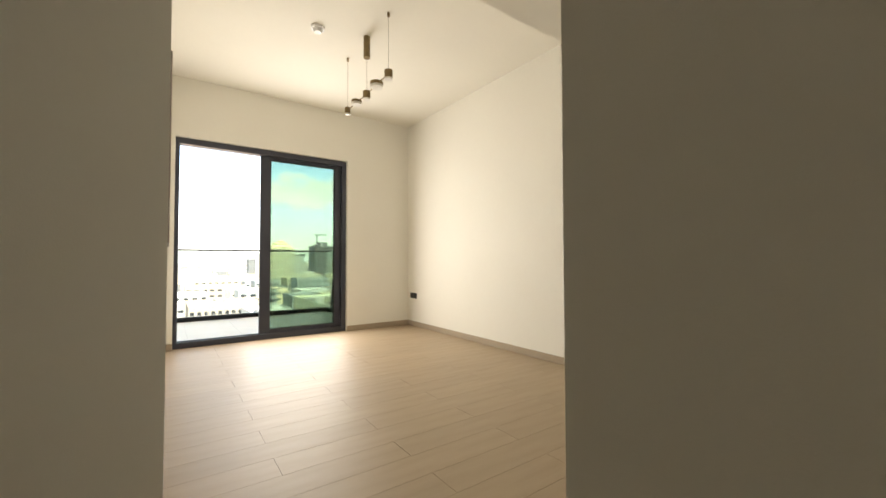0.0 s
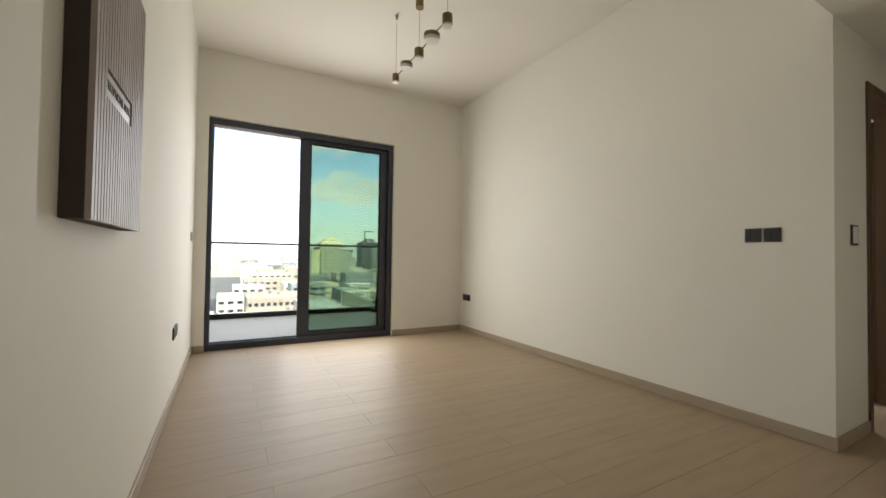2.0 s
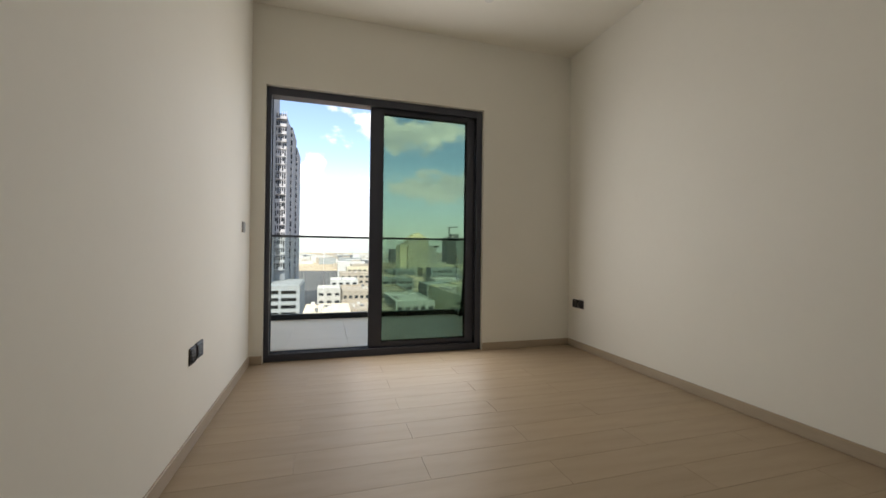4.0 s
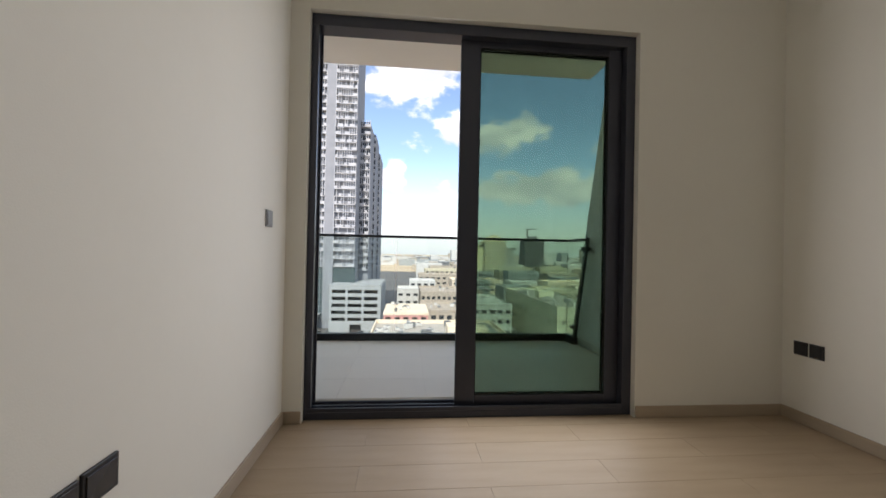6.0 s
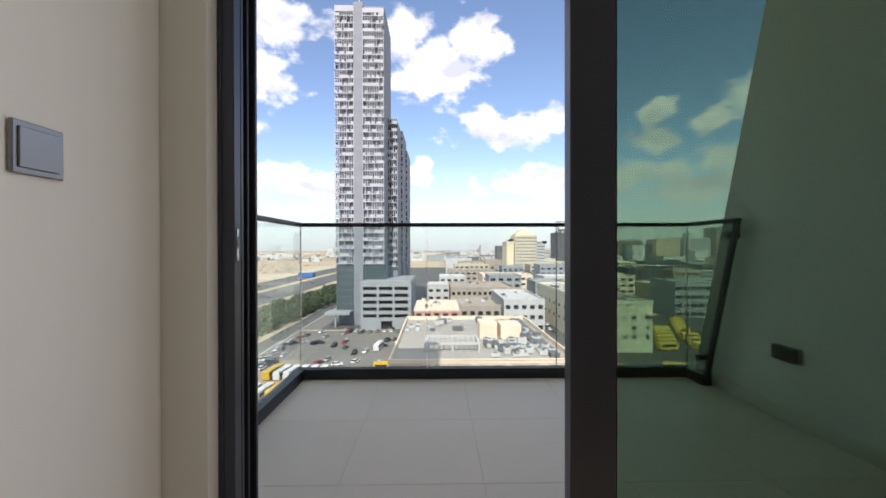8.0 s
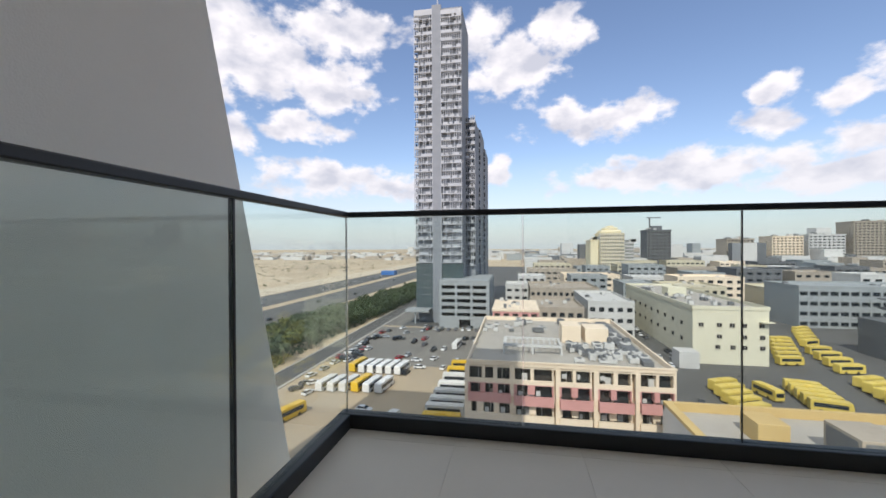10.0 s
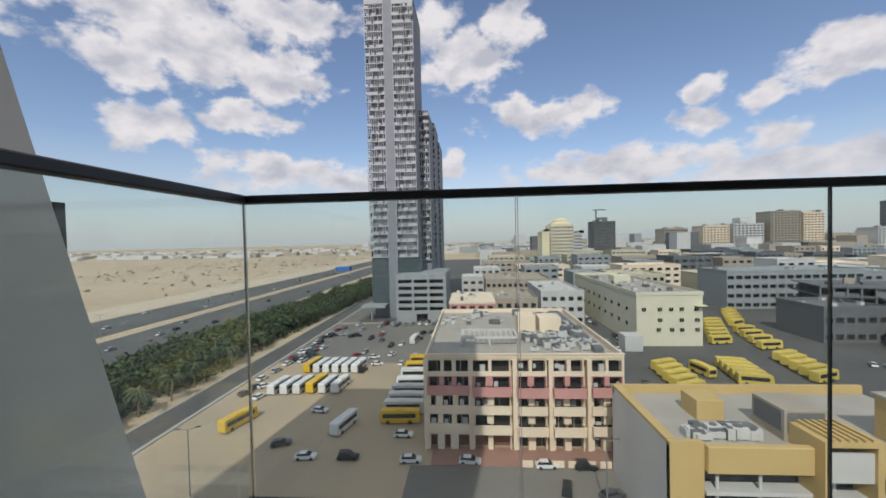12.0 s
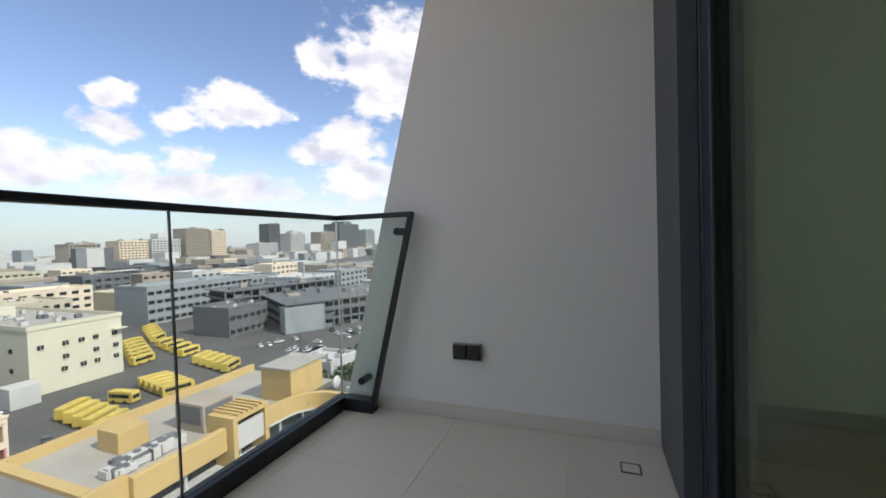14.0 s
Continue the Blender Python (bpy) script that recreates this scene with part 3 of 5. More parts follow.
for x in (JC - 0.004, JC + 0.0025):
    boxes("joint_strip", GLEDGE, rl, (x, x + 0.0015, YF - 0.006, YF + 0.006, GB, GT), label="pale polished glass edge")
boxes("joint_strip", RAILM, rl, (XL - 0.009, XL + 0.009, 1.024, 1.034, GB, GT), label="dark glass joint")
boxes("joint_strip", CHROME, rl, (XL - 0.004, XL + 0.004, YF - 0.004, YF + 0.004, GB, GT))
boxes("joint_strip", CHROME, rl, (XR - 0.004, XR + 0.004, YF - 0.004, YF + 0.004, GB, GT))
for y, z in ((1.75, 0.24), (1.485, 1.11)):
    bm = bmesh.new()
    rod(bm, (XR - 0.02, y, z), (FINR, y, z), 0.022, 18)
    part("glass_clamp", bm, BLACKP, rl, "round black glass clamp")

bs = thing("outdoor_socket", "dark weatherproof double socket box on the fin wall", "socket")
boxes("back_box", GREYP, bs, (FINR - 0.02, FINR, 1.036, 1.198, 0.396, 0.486), bev=0.004)
boxes("flap", BLACKP, bs, (FINR - 0.042, FINR - 0.02, 1.040, 1.115, 0.400, 0.482), bev=0.005)
boxes("flap", BLACKP, bs, (FINR - 0.042, FINR - 0.02, 1.119, 1.194, 0.400, 0.482), bev=0.005)
dr = thing("floor_drain", "square steel-framed tile insert floor drain", "drain")
D0, D1, E0, E1 = 2.364, 2.442, 0.296, 0.376
boxes("frame", ALU, dr, (D0, D0 + 0.005, E0, E1, BZ - 0.008, BZ + 0.003), (D1 - 0.005, D1, E0, E1, BZ - 0.008, BZ + 0.003), (D0 + 0.005, D1 - 0.005, E0, E0 + 0.005, BZ - 0.008, BZ + 0.003), (D0 + 0.005, D1 - 0.005, E1 - 0.005, E1, BZ - 0.008, BZ + 0.003))
boxes("insert", BALTILE, dr, (D0 + 0.008, D1 - 0.008, E0 + 0.008, E1 - 0.008, BZ - 0.008, BZ + 0.004), bev=0.001)

sp = thing("sprinkler_head", "small white sprinkler head under the lowered ceiling", "sprinkler")
bm = bmesh.new()
tube(bm, 3.3, -4.53, LOW - 0.012, LOW, 0.032, 20)
part("rosette", bm, WHITEP, sp)
bm = bmesh.new()
tube(bm, 3.3, -4.53, LOW - 0.04, LOW - 0.012, 0.008, 12, 0.012)
tube(bm, 3.3, -4.53, LOW - 0.046, LOW - 0.04, 0.016, 12)
part("nozzle", bm, CHROME, sp)
nb = thing("balcony_railing", "dark handrail and glass of the next balcony beyond the fin", "railing")
boxes("handrail", RAILM, nb, (-4.6, -1.05, YF - 0.022, YF + 0.022, HR - 0.014, HR + 0.014), bev=0.004)
boxes("end_post", RAILM, nb, (-1.05, -1.02, YF - 0.022, YF + 0.022, BZ, HR + 0.014), bev=0.003)
boxes("base_channel", RAILM, nb, (-4.6, -1.05, YF - 0.03, YF + 0.04, BZ - 0.01, BZ + 0.075), bev=0.004)
g = boxes("glass_panel", CLEAR, nb, (-4.59, -1.05, YF - 0.006, YF + 0.006, GB, GT), bev=0.001)
g.visible_shadow = False
solid("balcony_slab_next", RENDERW, (-4.8, FINL - 0.28, OUT, YF + 0.08, -0.25, BZ - 0.012), label="concrete slab of the next balcony", category="slab")

# ---- the city below ----
G = -32.0
def cmat(name, c1, c2=None, rough=0.8, **kw):
    kw.setdefault("scale", 0.25)
    kw.setdefault("fine", 2.5)
    return mat(name, c1, c2, rough, **kw)
SAND = cmat("sand", (0.54, 0.43, 0.285), (0.38, 0.30, 0.20), scale=0.012, fine=0.2)
ASPH = cmat("asphalt", (0.135, 0.13, 0.12), (0.09, 0.088, 0.083), scale=0.05, fine=1.2)
LOT = cmat("dusty_lot", (0.50, 0.39, 0.255), (0.26, 0.225, 0.175), scale=0.03, fine=0.9)
# dusty asphalt, its grey taken down for cloud shade on the far lot
LOTG = cmat("shaded_dusty_asphalt", (0.21, 0.195, 0.17), (0.13, 0.125, 0.115), scale=0.04, fine=0.9)
ROADG = cmat("worn_road", (0.12, 0.117, 0.11), (0.07, 0.069, 0.065), scale=0.05, fine=1.0)
KERB = cmat("kerb_concrete", (0.42, 0.40, 0.36))
PAVER = cmat("red_pavers", (0.36, 0.20, 0.15), (0.29, 0.17, 0.13))
LINE = cmat("road_paint", (0.7, 0.7, 0.68))
CREAM = cmat("cream_render", (0.84, 0.70, 0.53), (0.70, 0.57, 0.42))
PINK = cmat("pink_render", (0.62, 0.31, 0.28), (0.53, 0.26, 0.235))
OCHRE = cmat("ochre_render", (0.60, 0.43, 0.18), (0.52, 0.36, 0.145))
BEIGE = cmat("beige_render", (0.58, 0.52, 0.38), (0.50, 0.45, 0.33))
WHITE = cmat("white_render", (0.60, 0.59, 0.56), (0.47, 0.46, 0.435))
STONE = cmat("sand_render", (0.42, 0.36, 0.285), (0.32, 0.275, 0.22))
# these three greys are darkened to carry cloud shade over the right-hand blocks
GREY = cmat("grey_concrete", (0.15, 0.155, 0.16), (0.12, 0.125, 0.13))
GREYM = cmat("shaded_concrete", (0.22, 0.23, 0.23), (0.16, 0.168, 0.17))
PALEG = cmat("pale_concrete", (0.33, 0.35, 0.35), (0.26, 0.28, 0.28))
SLATE = cmat("tower_cladding", (0.24, 0.255, 0.275), (0.19, 0.205, 0.225))
TOWERW = cmat("tower_slab", (0.45, 0.46, 0.475), (0.36, 0.37, 0.385))
TPOST = cmat("tower_screen", (0.44, 0.455, 0.475), (0.30, 0.315, 0.335))
ROOF = cmat("roof_screed", (0.44, 0.41, 0.36), (0.33, 0.30, 0.26))
DARKG = mat("dark_window", (0.03, 0.036, 0.042), (0.02, 0.025, 0.03), 0.15, scale=0.4, fine=3)
TEAL = mat("teal_curtain_glass", (0.055, 0.085, 0.092), (0.035, 0.058, 0.064), 0.12, scale=0.2, fine=1.5)
GARAGE = cmat("red_brown_shutter", (0.23, 0.10, 0.075), (0.18, 0.08, 0.06))
HALL = cmat("pale_cream_render", (0.70, 0.66, 0.50), (0.62, 0.58, 0.44))
# near-black for openings and hollow interiors: their shade is put into the colour
SHADE = mat("opening_shade", (0.035, 0.03, 0.028), rough=0.7, scale=0.5)
YEL = mat("yellow_bus_paint", (0.72, 0.46, 0.03), (0.64, 0.40, 0.03), 0.35, scale=0.4, rand=0.08)
YELP = mat("faded_yellow_bus_paint", (0.70, 0.53, 0.11), (0.62, 0.46, 0.09), 0.45, scale=0.4, rand=0.1)
BUSW = mat("white_bus_paint", (0.74, 0.73, 0.70), (0.66, 0.65, 0.62), 0.35, scale=0.4, rand=0.06)
TYRE = mat("tyre", (0.02, 0.02, 0.02), rough=0.9)
CARS = [mat("car_" + n, c, rough=0.25, scale=0.5) for n, c in (("white", (0.78, 0.78, 0.77)), ("silver", (0.42, 0.43, 0.44)), ("black", (0.02, 0.02, 0.022)), ("grey", (0.10, 0.10, 0.11)), ("red", (0.35, 0.03, 0.03)))]
LEAF = mat("foliage", (0.058, 0.085, 0.030), (0.030, 0.05, 0.018), 0.75, scale=0.15, fine=1.2, island=0.35)
PALML = mat("palm_leaf", (0.10, 0.12, 0.05), (0.07, 0.09, 0.04), 0.7, scale=0.6, island=0.25)
BARK = mat("palm_bark", (0.20, 0.15, 0.10), (0.14, 0.10, 0.07), 0.9, scale=3, fine=20)
STEEL = mat("galvanised_pole", (0.33, 0.33, 0.32), rough=0.5, metal=0.6)

def flat(name, material, rects, z, label, category):
    bm = bmesh.new()
    for x0, x1, y0, y1 in rects:
        box(bm, x0, x1, y0, y1, G - 0.3, z)
    return tagged(part(name, bm, material, None), label, category, "", "structure")

gb = bmesh.new()
vs = [gb.verts.new(p) for p in ((-4500, -4500, G - 0.02), (4500, -4500, G - 0.02), (4500, 4500, G - 0.02), (-4500, 4500, G - 0.02))]
gb.faces.new(vs)
tagged(part("ground", gb, SAND, None), "pale dusty desert sand ground reaching the horizon", "ground", "", "structure")
flat("ground_lot", LOT, [(-53.2, 24, 12, 104)], G + 0.02, "dusty sandy parking lot", "parking lot")
flat("ground_lot_paved", LOTG, [(-53.2, 24, 104.01, 154), (-54, -46, 156, 320)], G + 0.02, "dusty grey asphalt parking lot", "parking lot")
flat("ground_town", ROADG, [(24, 1500, 10, 1500), (-46, 24, 156, 640)], G + 0.01, "worn grey asphalt between the blocks", "ground")
flat("road_front", LOTG, [(-9, 24, 42, 56.5)], G + 0.04, "asphalt street in front of the pink apartment block", "road")
flat("road_service", ROADG, [(-60.5, -54.2, -60, 700)], G + 0.03, "grey service road beside the hedge", "road")
flat("road_highway", ROADG, [(-166, -136, -200, 1600), (-128, -100, -200, 1600)], G + 0.03, "wide grey highway with light traffic", "road")
flat("kerb", KERB, [(-54.2, -53.4, -60, 420), (-61.2, -60.5, -60, 420)], G + 0.18, "pale concrete kerb", "kerb")
flat("pavement", PAVER, [(-6, 24, 56.5, 61.4)], G + 0.16, "reddish block paving before the apartments", "pavement")
flat("road_marking", LINE, [(-152.2 + d, -152 + d, y, y + 4) for d in (0, 7, 36) for y in range(60, 600, 14)], G + 0.05, "white broken lane lines", "road marking")

# the tower this flat is in
own = thing("apartment_tower", "off-white apartment tower that holds this flat", "building", kind="structure")
boxes("tower_body", RENDERW, own, (-44, -9.5, -16, -0.3, 3.6, 54))
boxes("tower_body", RENDERW, own, (-44, 8, -16, -0.3, G, -0.45))
boxes("tower_body", RENDERW, own, (-44, -4.2, -16, -0.3, -0.44, 3.58))
boxes("tower_body", RENDERW, own, (-9.4, 8, -16, -0.3, 3.6, 9))
boxes("tower_body", RENDERW, own, (7.1, 8, -16, -0.3, -0.44, 3.58))
boxes("tower_body", RENDERW, own, (-4.1, 7.0, -16, -7.2, -0.44, 3.58))


def facade(parent, wall, x0, x1, yf, z0, floors, fh, bays, sill=0.9, head=2.4, fill=0.62, depth=0.35, glassm=None, single=True):
    """Piers and spandrels round recessed openings in a wall that faces -y; each opening holds its own window."""
    glassm = glassm or DARKG
    bm = bmesh.new()
    w = (x1 - x0) / bays
    top = z0 + floors * fh
    for f in range(floors):
        z = z0 + f * fh
        box(bm, x0, x1, yf, yf + depth, z, z + sill)
        box(bm, x0, x1, yf, yf + depth, z + head, z + fh)
        for b in range(bays + 1):
            a0 = x0 + (b - 1) * w + w * (1 + fill) / 2 if b else x0
            a1 = x0 + b * w + w * (1 - fill) / 2 if b < bays else x1
            box(bm, a0, a1, yf, yf + depth, z + sill, z + head)
    part("wall", bm, wall, parent)
    base = None
    for f in range(floors):
        for b in range(bays):
            a = x0 + b * w + w * (1 - fill) / 2
            if base is None:
                q = bmesh.new()
                box(q, 0, w * fill, 0, 0.05, 0, head - sill)
                box(q, w * fill / 2 - 0.04, w * fill / 2 + 0.04, -0.04, 0, 0, head - sill)
                base = mesh_of("window", q, glassm)
            ob = new("window", base)
            ob.location = (a, yf + depth - 0.05, z0 + f * fh + sill)
            ob.parent = parent


def rooftop(parent, seed, x0, x1, y0, y1, z, n=14):
    """Parapet clutter: cooling units, tanks and ducts."""
    rnd = random.Random(seed)
    for i in range(n):
        x, y = rnd.uniform(x0 + 0.5, x1 - 2.2), rnd.uniform(y0 + 0.6, y1 - 2.2)
        w, d, h = rnd.uniform(0.7, 1.7), rnd.uniform(0.7, 1.6), rnd.uniform(0.5, 1.3)
        bm = bmesh.new()
        box(bm, x, x + w, y, y + d, z + 0.15, z + h)
        for sx in (x + 0.08, x + w - 0.18):
            box(bm, sx, sx + 0.1, y, y + d, z, z + 0.15)
        tube(bm, x + w / 2, y + d / 2, z + h, z + h + 0.12, min(w, d) * 0.36, 12, mi=1)
        part("cooling_unit", bm, (WHITE if i % 3 else GREY, GREY), parent)


def parapet(bm, x0, x1, y0, y1, z, h, t=0.3):
    for d in ((x0, x1, y0, y0 + t), (x0, x1, y1 - t, y1), (x0, x0 + t, y0 + t, y1 - t), (x1 - t, x1, y0 + t, y1 - t)):
        box(bm, *d, z, z + h)


# pink and cream apartment block
rb = thing("apartment_block", "five-storey cream and pink apartment block with recessed balconies", "building")
X0, X1, YB, YE, FH = -7.0, 23.4, 60.8, 100.0, 2.95
boxes("body", CREAM, rb, (X0, X1, YB + 1.45, YE, G, G + 14.2))
boxes("roof", ROOF, rb, (X0 + 0.3, X1 - 0.3, YB + 0.4, YE - 0.3, G + 14.2, G + 14.3))
bm = bmesh.new()
parapet(bm, X0, X1, YB, YE, G + 14.2, 1.0)
part("parapet", bm, CREAM, rb, "cream parapet")
BAYS = [(-7.0, 0.1, 3, 0.25), (0.1, 6.5, 2, 0.9), (6.9, 12.0, 2, 1.35), (12.4, 17.6, 2, 1.35), (18.2, 23.4, 2, 1.0)]
for bi, (a, b, n, out) in enumerate(BAYS):
    rnd = random.Random(31 + bi)
    for f in range(5):
        z = G + 0.15 + f * FH
        colour = PINK if f == 3 else CREAM
        lo, hi = ((0.0, 2.35), (1.15, 2.6), (1.1, 2.6), (1.2, 2.62), (0.5, 2.4))[f]
        a0, b0, back = a + 0.25, b - 0.2, YB + 1.45
        # slab, solid front and cheeks of the balcony
        if f:
            yo = YB - out * (0.55 + 0.45 * (f % 2)) if f < 4 else YB
            bm = bmesh.new()
            box(bm, a0, b0, yo, back, z - 0.22, z)
            box(bm, a0, b0, yo, yo + 0.16, z, z + lo)
            if yo < YB - 0.2:
                for sx in (a0, b0 - 0.16):
                    box(bm, sx, sx + 0.16, yo + 0.16, YB + 0.1, z, z + lo)
                box(bm, a0 - 0.05, b0 + 0.05, yo - 0.05, yo + 0.2, z + lo, z + lo + 0.07)
            part("balcony", bm, colour, rb)
        w = (b0 - a0) / n
        bm = bmesh.new()
        box(bm, a0, b0, YB, back, z + hi, z + FH - 0.22)
        part("lintel", bm, colour, rb)
        cuts = [a0] + [a0 + (i + rnd.uniform(-0.08, 0.08)) * w for i in range(1, n)] + [b0]
        for i in range(n):
            q0, q1 = cuts[i], cuts[i + 1]
            half = rnd.uniform(0.26, 0.55) * (0.6 if f == 4 else 1.0)
            bm = bmesh.new()
            box(bm, q1 - half * 1.4 if i < n - 1 else q1 - 0.18, q1, YB + 0.02, back, z + (lo if f else 0), z + hi)
            part("pier", bm, colour, rb)
            bm = bmesh.new()
            box(bm, q0, q0 + half, YB + 0.02, back, z + (lo if f else 0), z + hi)
            part("pier", bm, colour, rb)
            # most panels are near-black, the shade of the recess given as colour
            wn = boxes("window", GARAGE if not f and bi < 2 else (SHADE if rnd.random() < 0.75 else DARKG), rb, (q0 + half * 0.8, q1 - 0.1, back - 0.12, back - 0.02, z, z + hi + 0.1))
            m = q0 + half + (q1 - q0 - half) * rnd.choice((0.35, 0.5, 0.62))
            if rnd.random() < 0.4:
                boxes("frame", WHITE, wn, (m - 0.05, m + 0.05, back - 0.2, back - 0.13, z + 0.05, z + hi), label="pale window frame")
            if f and rnd.random() < 0.3:
                boxes("cooling_unit", WHITE, rb, (m + 0.15, m + 1.0, back - 0.6, back - 0.22, z + 0.02, z + 0.02 + rnd.uniform(1.2, 1.7)), bev=0.03)
            if f and rnd.random() < 0.35:
                boxes("laundry", rnd.choice((WHITE, WHITE, PALEG)), rb, (q0 + half + 0.2, q0 + half + rnd.uniform(0.6, 1.1), YB + 0.3, YB + 0.36, z + 0.95, z + rnd.uniform(1.5, 1.9)), bev=0.02)
    bm = bmesh.new()
    box(bm, a - 0.3, a + 0.25, YB - 0.12 if bi else YB, YB + 1.45, G, G + 14.2)
    if bi == len(BAYS) - 1:
        box(bm, b - 0.2, b, YB, YB + 1.45, G, G + 14.2)
    part("pier", bm, CREAM, rb, "full-height cream pier")
boxes("lintel", CREAM, rb, (X0, X1, YB - 0.02, YB + 1.45, G + 14.68 - 0.22, G + 14.72), (X0 - 0.1, X1 + 0.1, YB - 0.14, YB + 0.1, G + 15.05, G + 15.28))
bm = bmesh.new()
for i in range(7):
    x = -7.8 + 15 + i * 2.2
    box(bm, x, x + 1.6, YB - 4.6, YB - 4.4, G + 0.16, G + 1.1)
part("garden_wall", bm, CREAM, rb)
boxes("stair_house", CREAM, rb, (9.5, 13.0, 78, 83, G + 14.3, G + 17.6), bev=0.05)
boxes("stair_house", CREAM, rb, (13.8, 18.0, 78, 83, G + 14.3, G + 17.2), bev=0.05)
boxes("pergola", WHITE, rb, (-1.5, 8.5, 74, 74.4, G + 15.6, G + 16), (-1.5, 8.5, 68.5, 68.9, G + 15.6, G + 16), (-1.5, -1.1, 68.9, 74, G + 15.6, G + 16), (8.1, 8.5, 68.9, 74, G + 15.6, G + 16),
      *[(-1.1 + i * 0.95, -0.9 + i * 0.95, 68.9, 74, G + 15.7, G + 15.9) for i in range(10)], *[(x, x + 0.3, y, y + 0.3, G + 14.3, G + 15.6) for x in (-1.5, 3.4, 8.2) for y in (68.5, 74)])
boxes("duct", GREY, rb, (19.5, 21.8, 66, 98, G + 14.3, G + 14.9), (20, 21.5, 64, 66, G + 14.3, G + 15.2), bev=0.05)
rooftop(rb, 3, 9, 19, 64, 77, G + 14.3, 44)
rooftop(rb, 14, 17, 23, 64, 98, G + 14.3, 34)
rooftop(rb, 4, -7, 20, 84, 99, G + 14.3, 20)

# second pink block behind
rb2 = thing("apartment_block", "four-storey pink-brown apartment block behind the parking lot", "building")
boxes("body", PINK, rb2, (-6.5, 8.0, 126, 148, G, G + 12.2))
# openings filled near-black for the shade inside them
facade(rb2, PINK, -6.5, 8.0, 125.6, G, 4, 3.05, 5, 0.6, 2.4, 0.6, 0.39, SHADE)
boxes("parapet", CREAM, rb2, (-6.7, 8.2, 125.4, 148.2, G + 12.2, G + 12.9))
rooftop(rb2, 8, -6, 7, 127, 147, G + 12.9, 8)

# high-rise with its car park podium
tw = thing("residential_tower", "very tall grey residential tower with stacked balconies", "building")
TX0, TX1, SX0, SX1, TY, TT = -42.4, -20.6, -34.5, -30.5, 165.0, 102.5
FHT = 3.3
nfl = int((TT - G) / FHT)
boxes("core", SLATE, tw, (TX0 + 1.2, TX1 - 1.0, TY + 1.6, TY + 26, G, TT + 2))
boxes("fin_wall", SLATE, tw, (SX0, SX1, TY, TY + 1.6, G, TT + 3))
def balcony_stack(name, x0, x1, y0, y1, top, step=FHT, seed=1, start=G + 26):
    rnd = random.Random(seed)
    slab, post, dark = bmesh.new(), bmesh.new(), bmesh.new()
    z = start
    k = 0
    while z < top:
        box(slab, x0, x1, y0, y1, z, z + 0.28)
        n = max(3, round((x1 - x0) / 0.95))
        for i in range(n + 1):
            x = x0 + (x1 - x0) * i / n
            if rnd.random() < 0.74:
                box(post, x - 0.13, x + 0.13, y0 - 0.02, y0 + 0.3, z + 0.28, z + step)
        for i in range(n):
            a, b = x0 + (x1 - x0) * i / n, x0 + (x1 - x0) * (i + 1) / n
            box(dark, a + 0.12, b - 0.12, y1 - 0.25, y1 - 0.1, z + 0.5, z + 2.8)
            if rnd.random() < 0.5:
                box(post, a, b, y0, y0 + 0.12, z + 0.28, z + 1.3)
        z += step
        k += 1
    tagged(part(name + "_slab", slab, TOWERW, tw), "pale balcony slabs", kind="stuff")
    tagged(part(name + "_post", post, TPOST, tw), "pale posts and balcony fronts", kind="stuff")
    tagged(part(name + "_window", dark, DARKG, tw), "dark window strips", kind="stuff")
balcony_stack("west_bay", TX0, SX0, TY, TY + 1.9, TT - 1, seed=2)
balcony_stack("east_bay", SX1, TX1 - 1.2, TY, TY + 1.9, TT - 1, seed=5)
boxes("top_frame", TOWERW, tw, (TX0, SX0, TY, TY + 1.6, TT - 1, TT + 1.5), (SX1, TX1 - 1.0, TY, TY + 1.6, TT - 1.5, TT + 0.5))
boxes("lobby", TEAL, tw, (TX0 + 0.4, SX0, TY + 0.6, TY + 1.6, G + 5, G + 25.8))
boxes("lobby", TEAL, tw, (SX1, TX1 - 0.6, TY + 0.6, TY + 1.6, G, G + 25.8))
for k in range(7):
    boxes("mullion", SLATE, tw, (TX0 + 0.6 + k * 1.2, TX0 + 0.72 + k * 1.2, TY + 0.45, TY + 0.62, G + 5, G + 25.8))
    boxes("transom", SLATE, tw, (TX0 + 0.4, SX0, TY + 0.48, TY + 0.61, G + 6.2 + k * 2.9, G + 6.4 + k * 2.9))
boxes("mast", TOWERW, tw, (SX0 + 1.6, SX0 + 2.0, TY + 4, TY + 4.4, TT + 2, TT + 16))
boxes("canopy", PALEG, tw, (TX0 - 3, SX0 - 0.5, TY - 6, TY + 1, G + 5.2, G + 6.4), (TX0 + 1, TX0 + 1.6, TY - 5, TY - 4.4, G, G + 5.2), bev=0.1)
for i, (a, b, y, top) in enumerate(((-20.8, -15.9, 180, 60), (-15.9, -13.7, 200, 61), (-13.7, -11.8, 220, 56))):
    sx = y / 165.0
    boxes("rear_wing", SLATE, tw, (a * sx, b * sx, y, y + 24, G, top))
    balcony_stack("wing_bay", a * sx, b * sx, y - 1.6, y + 0.2, top - 2, seed=9 + i, start=G + 24)
pod = thing("parking_podium", "pale grey multi-storey car park podium with open decks", "building")
PX0, PX1, PY = -29.6, -9.8, 154.5
# body coloured near-black for the shade behind the open decks
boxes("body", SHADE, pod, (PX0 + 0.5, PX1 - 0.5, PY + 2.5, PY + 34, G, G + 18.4))
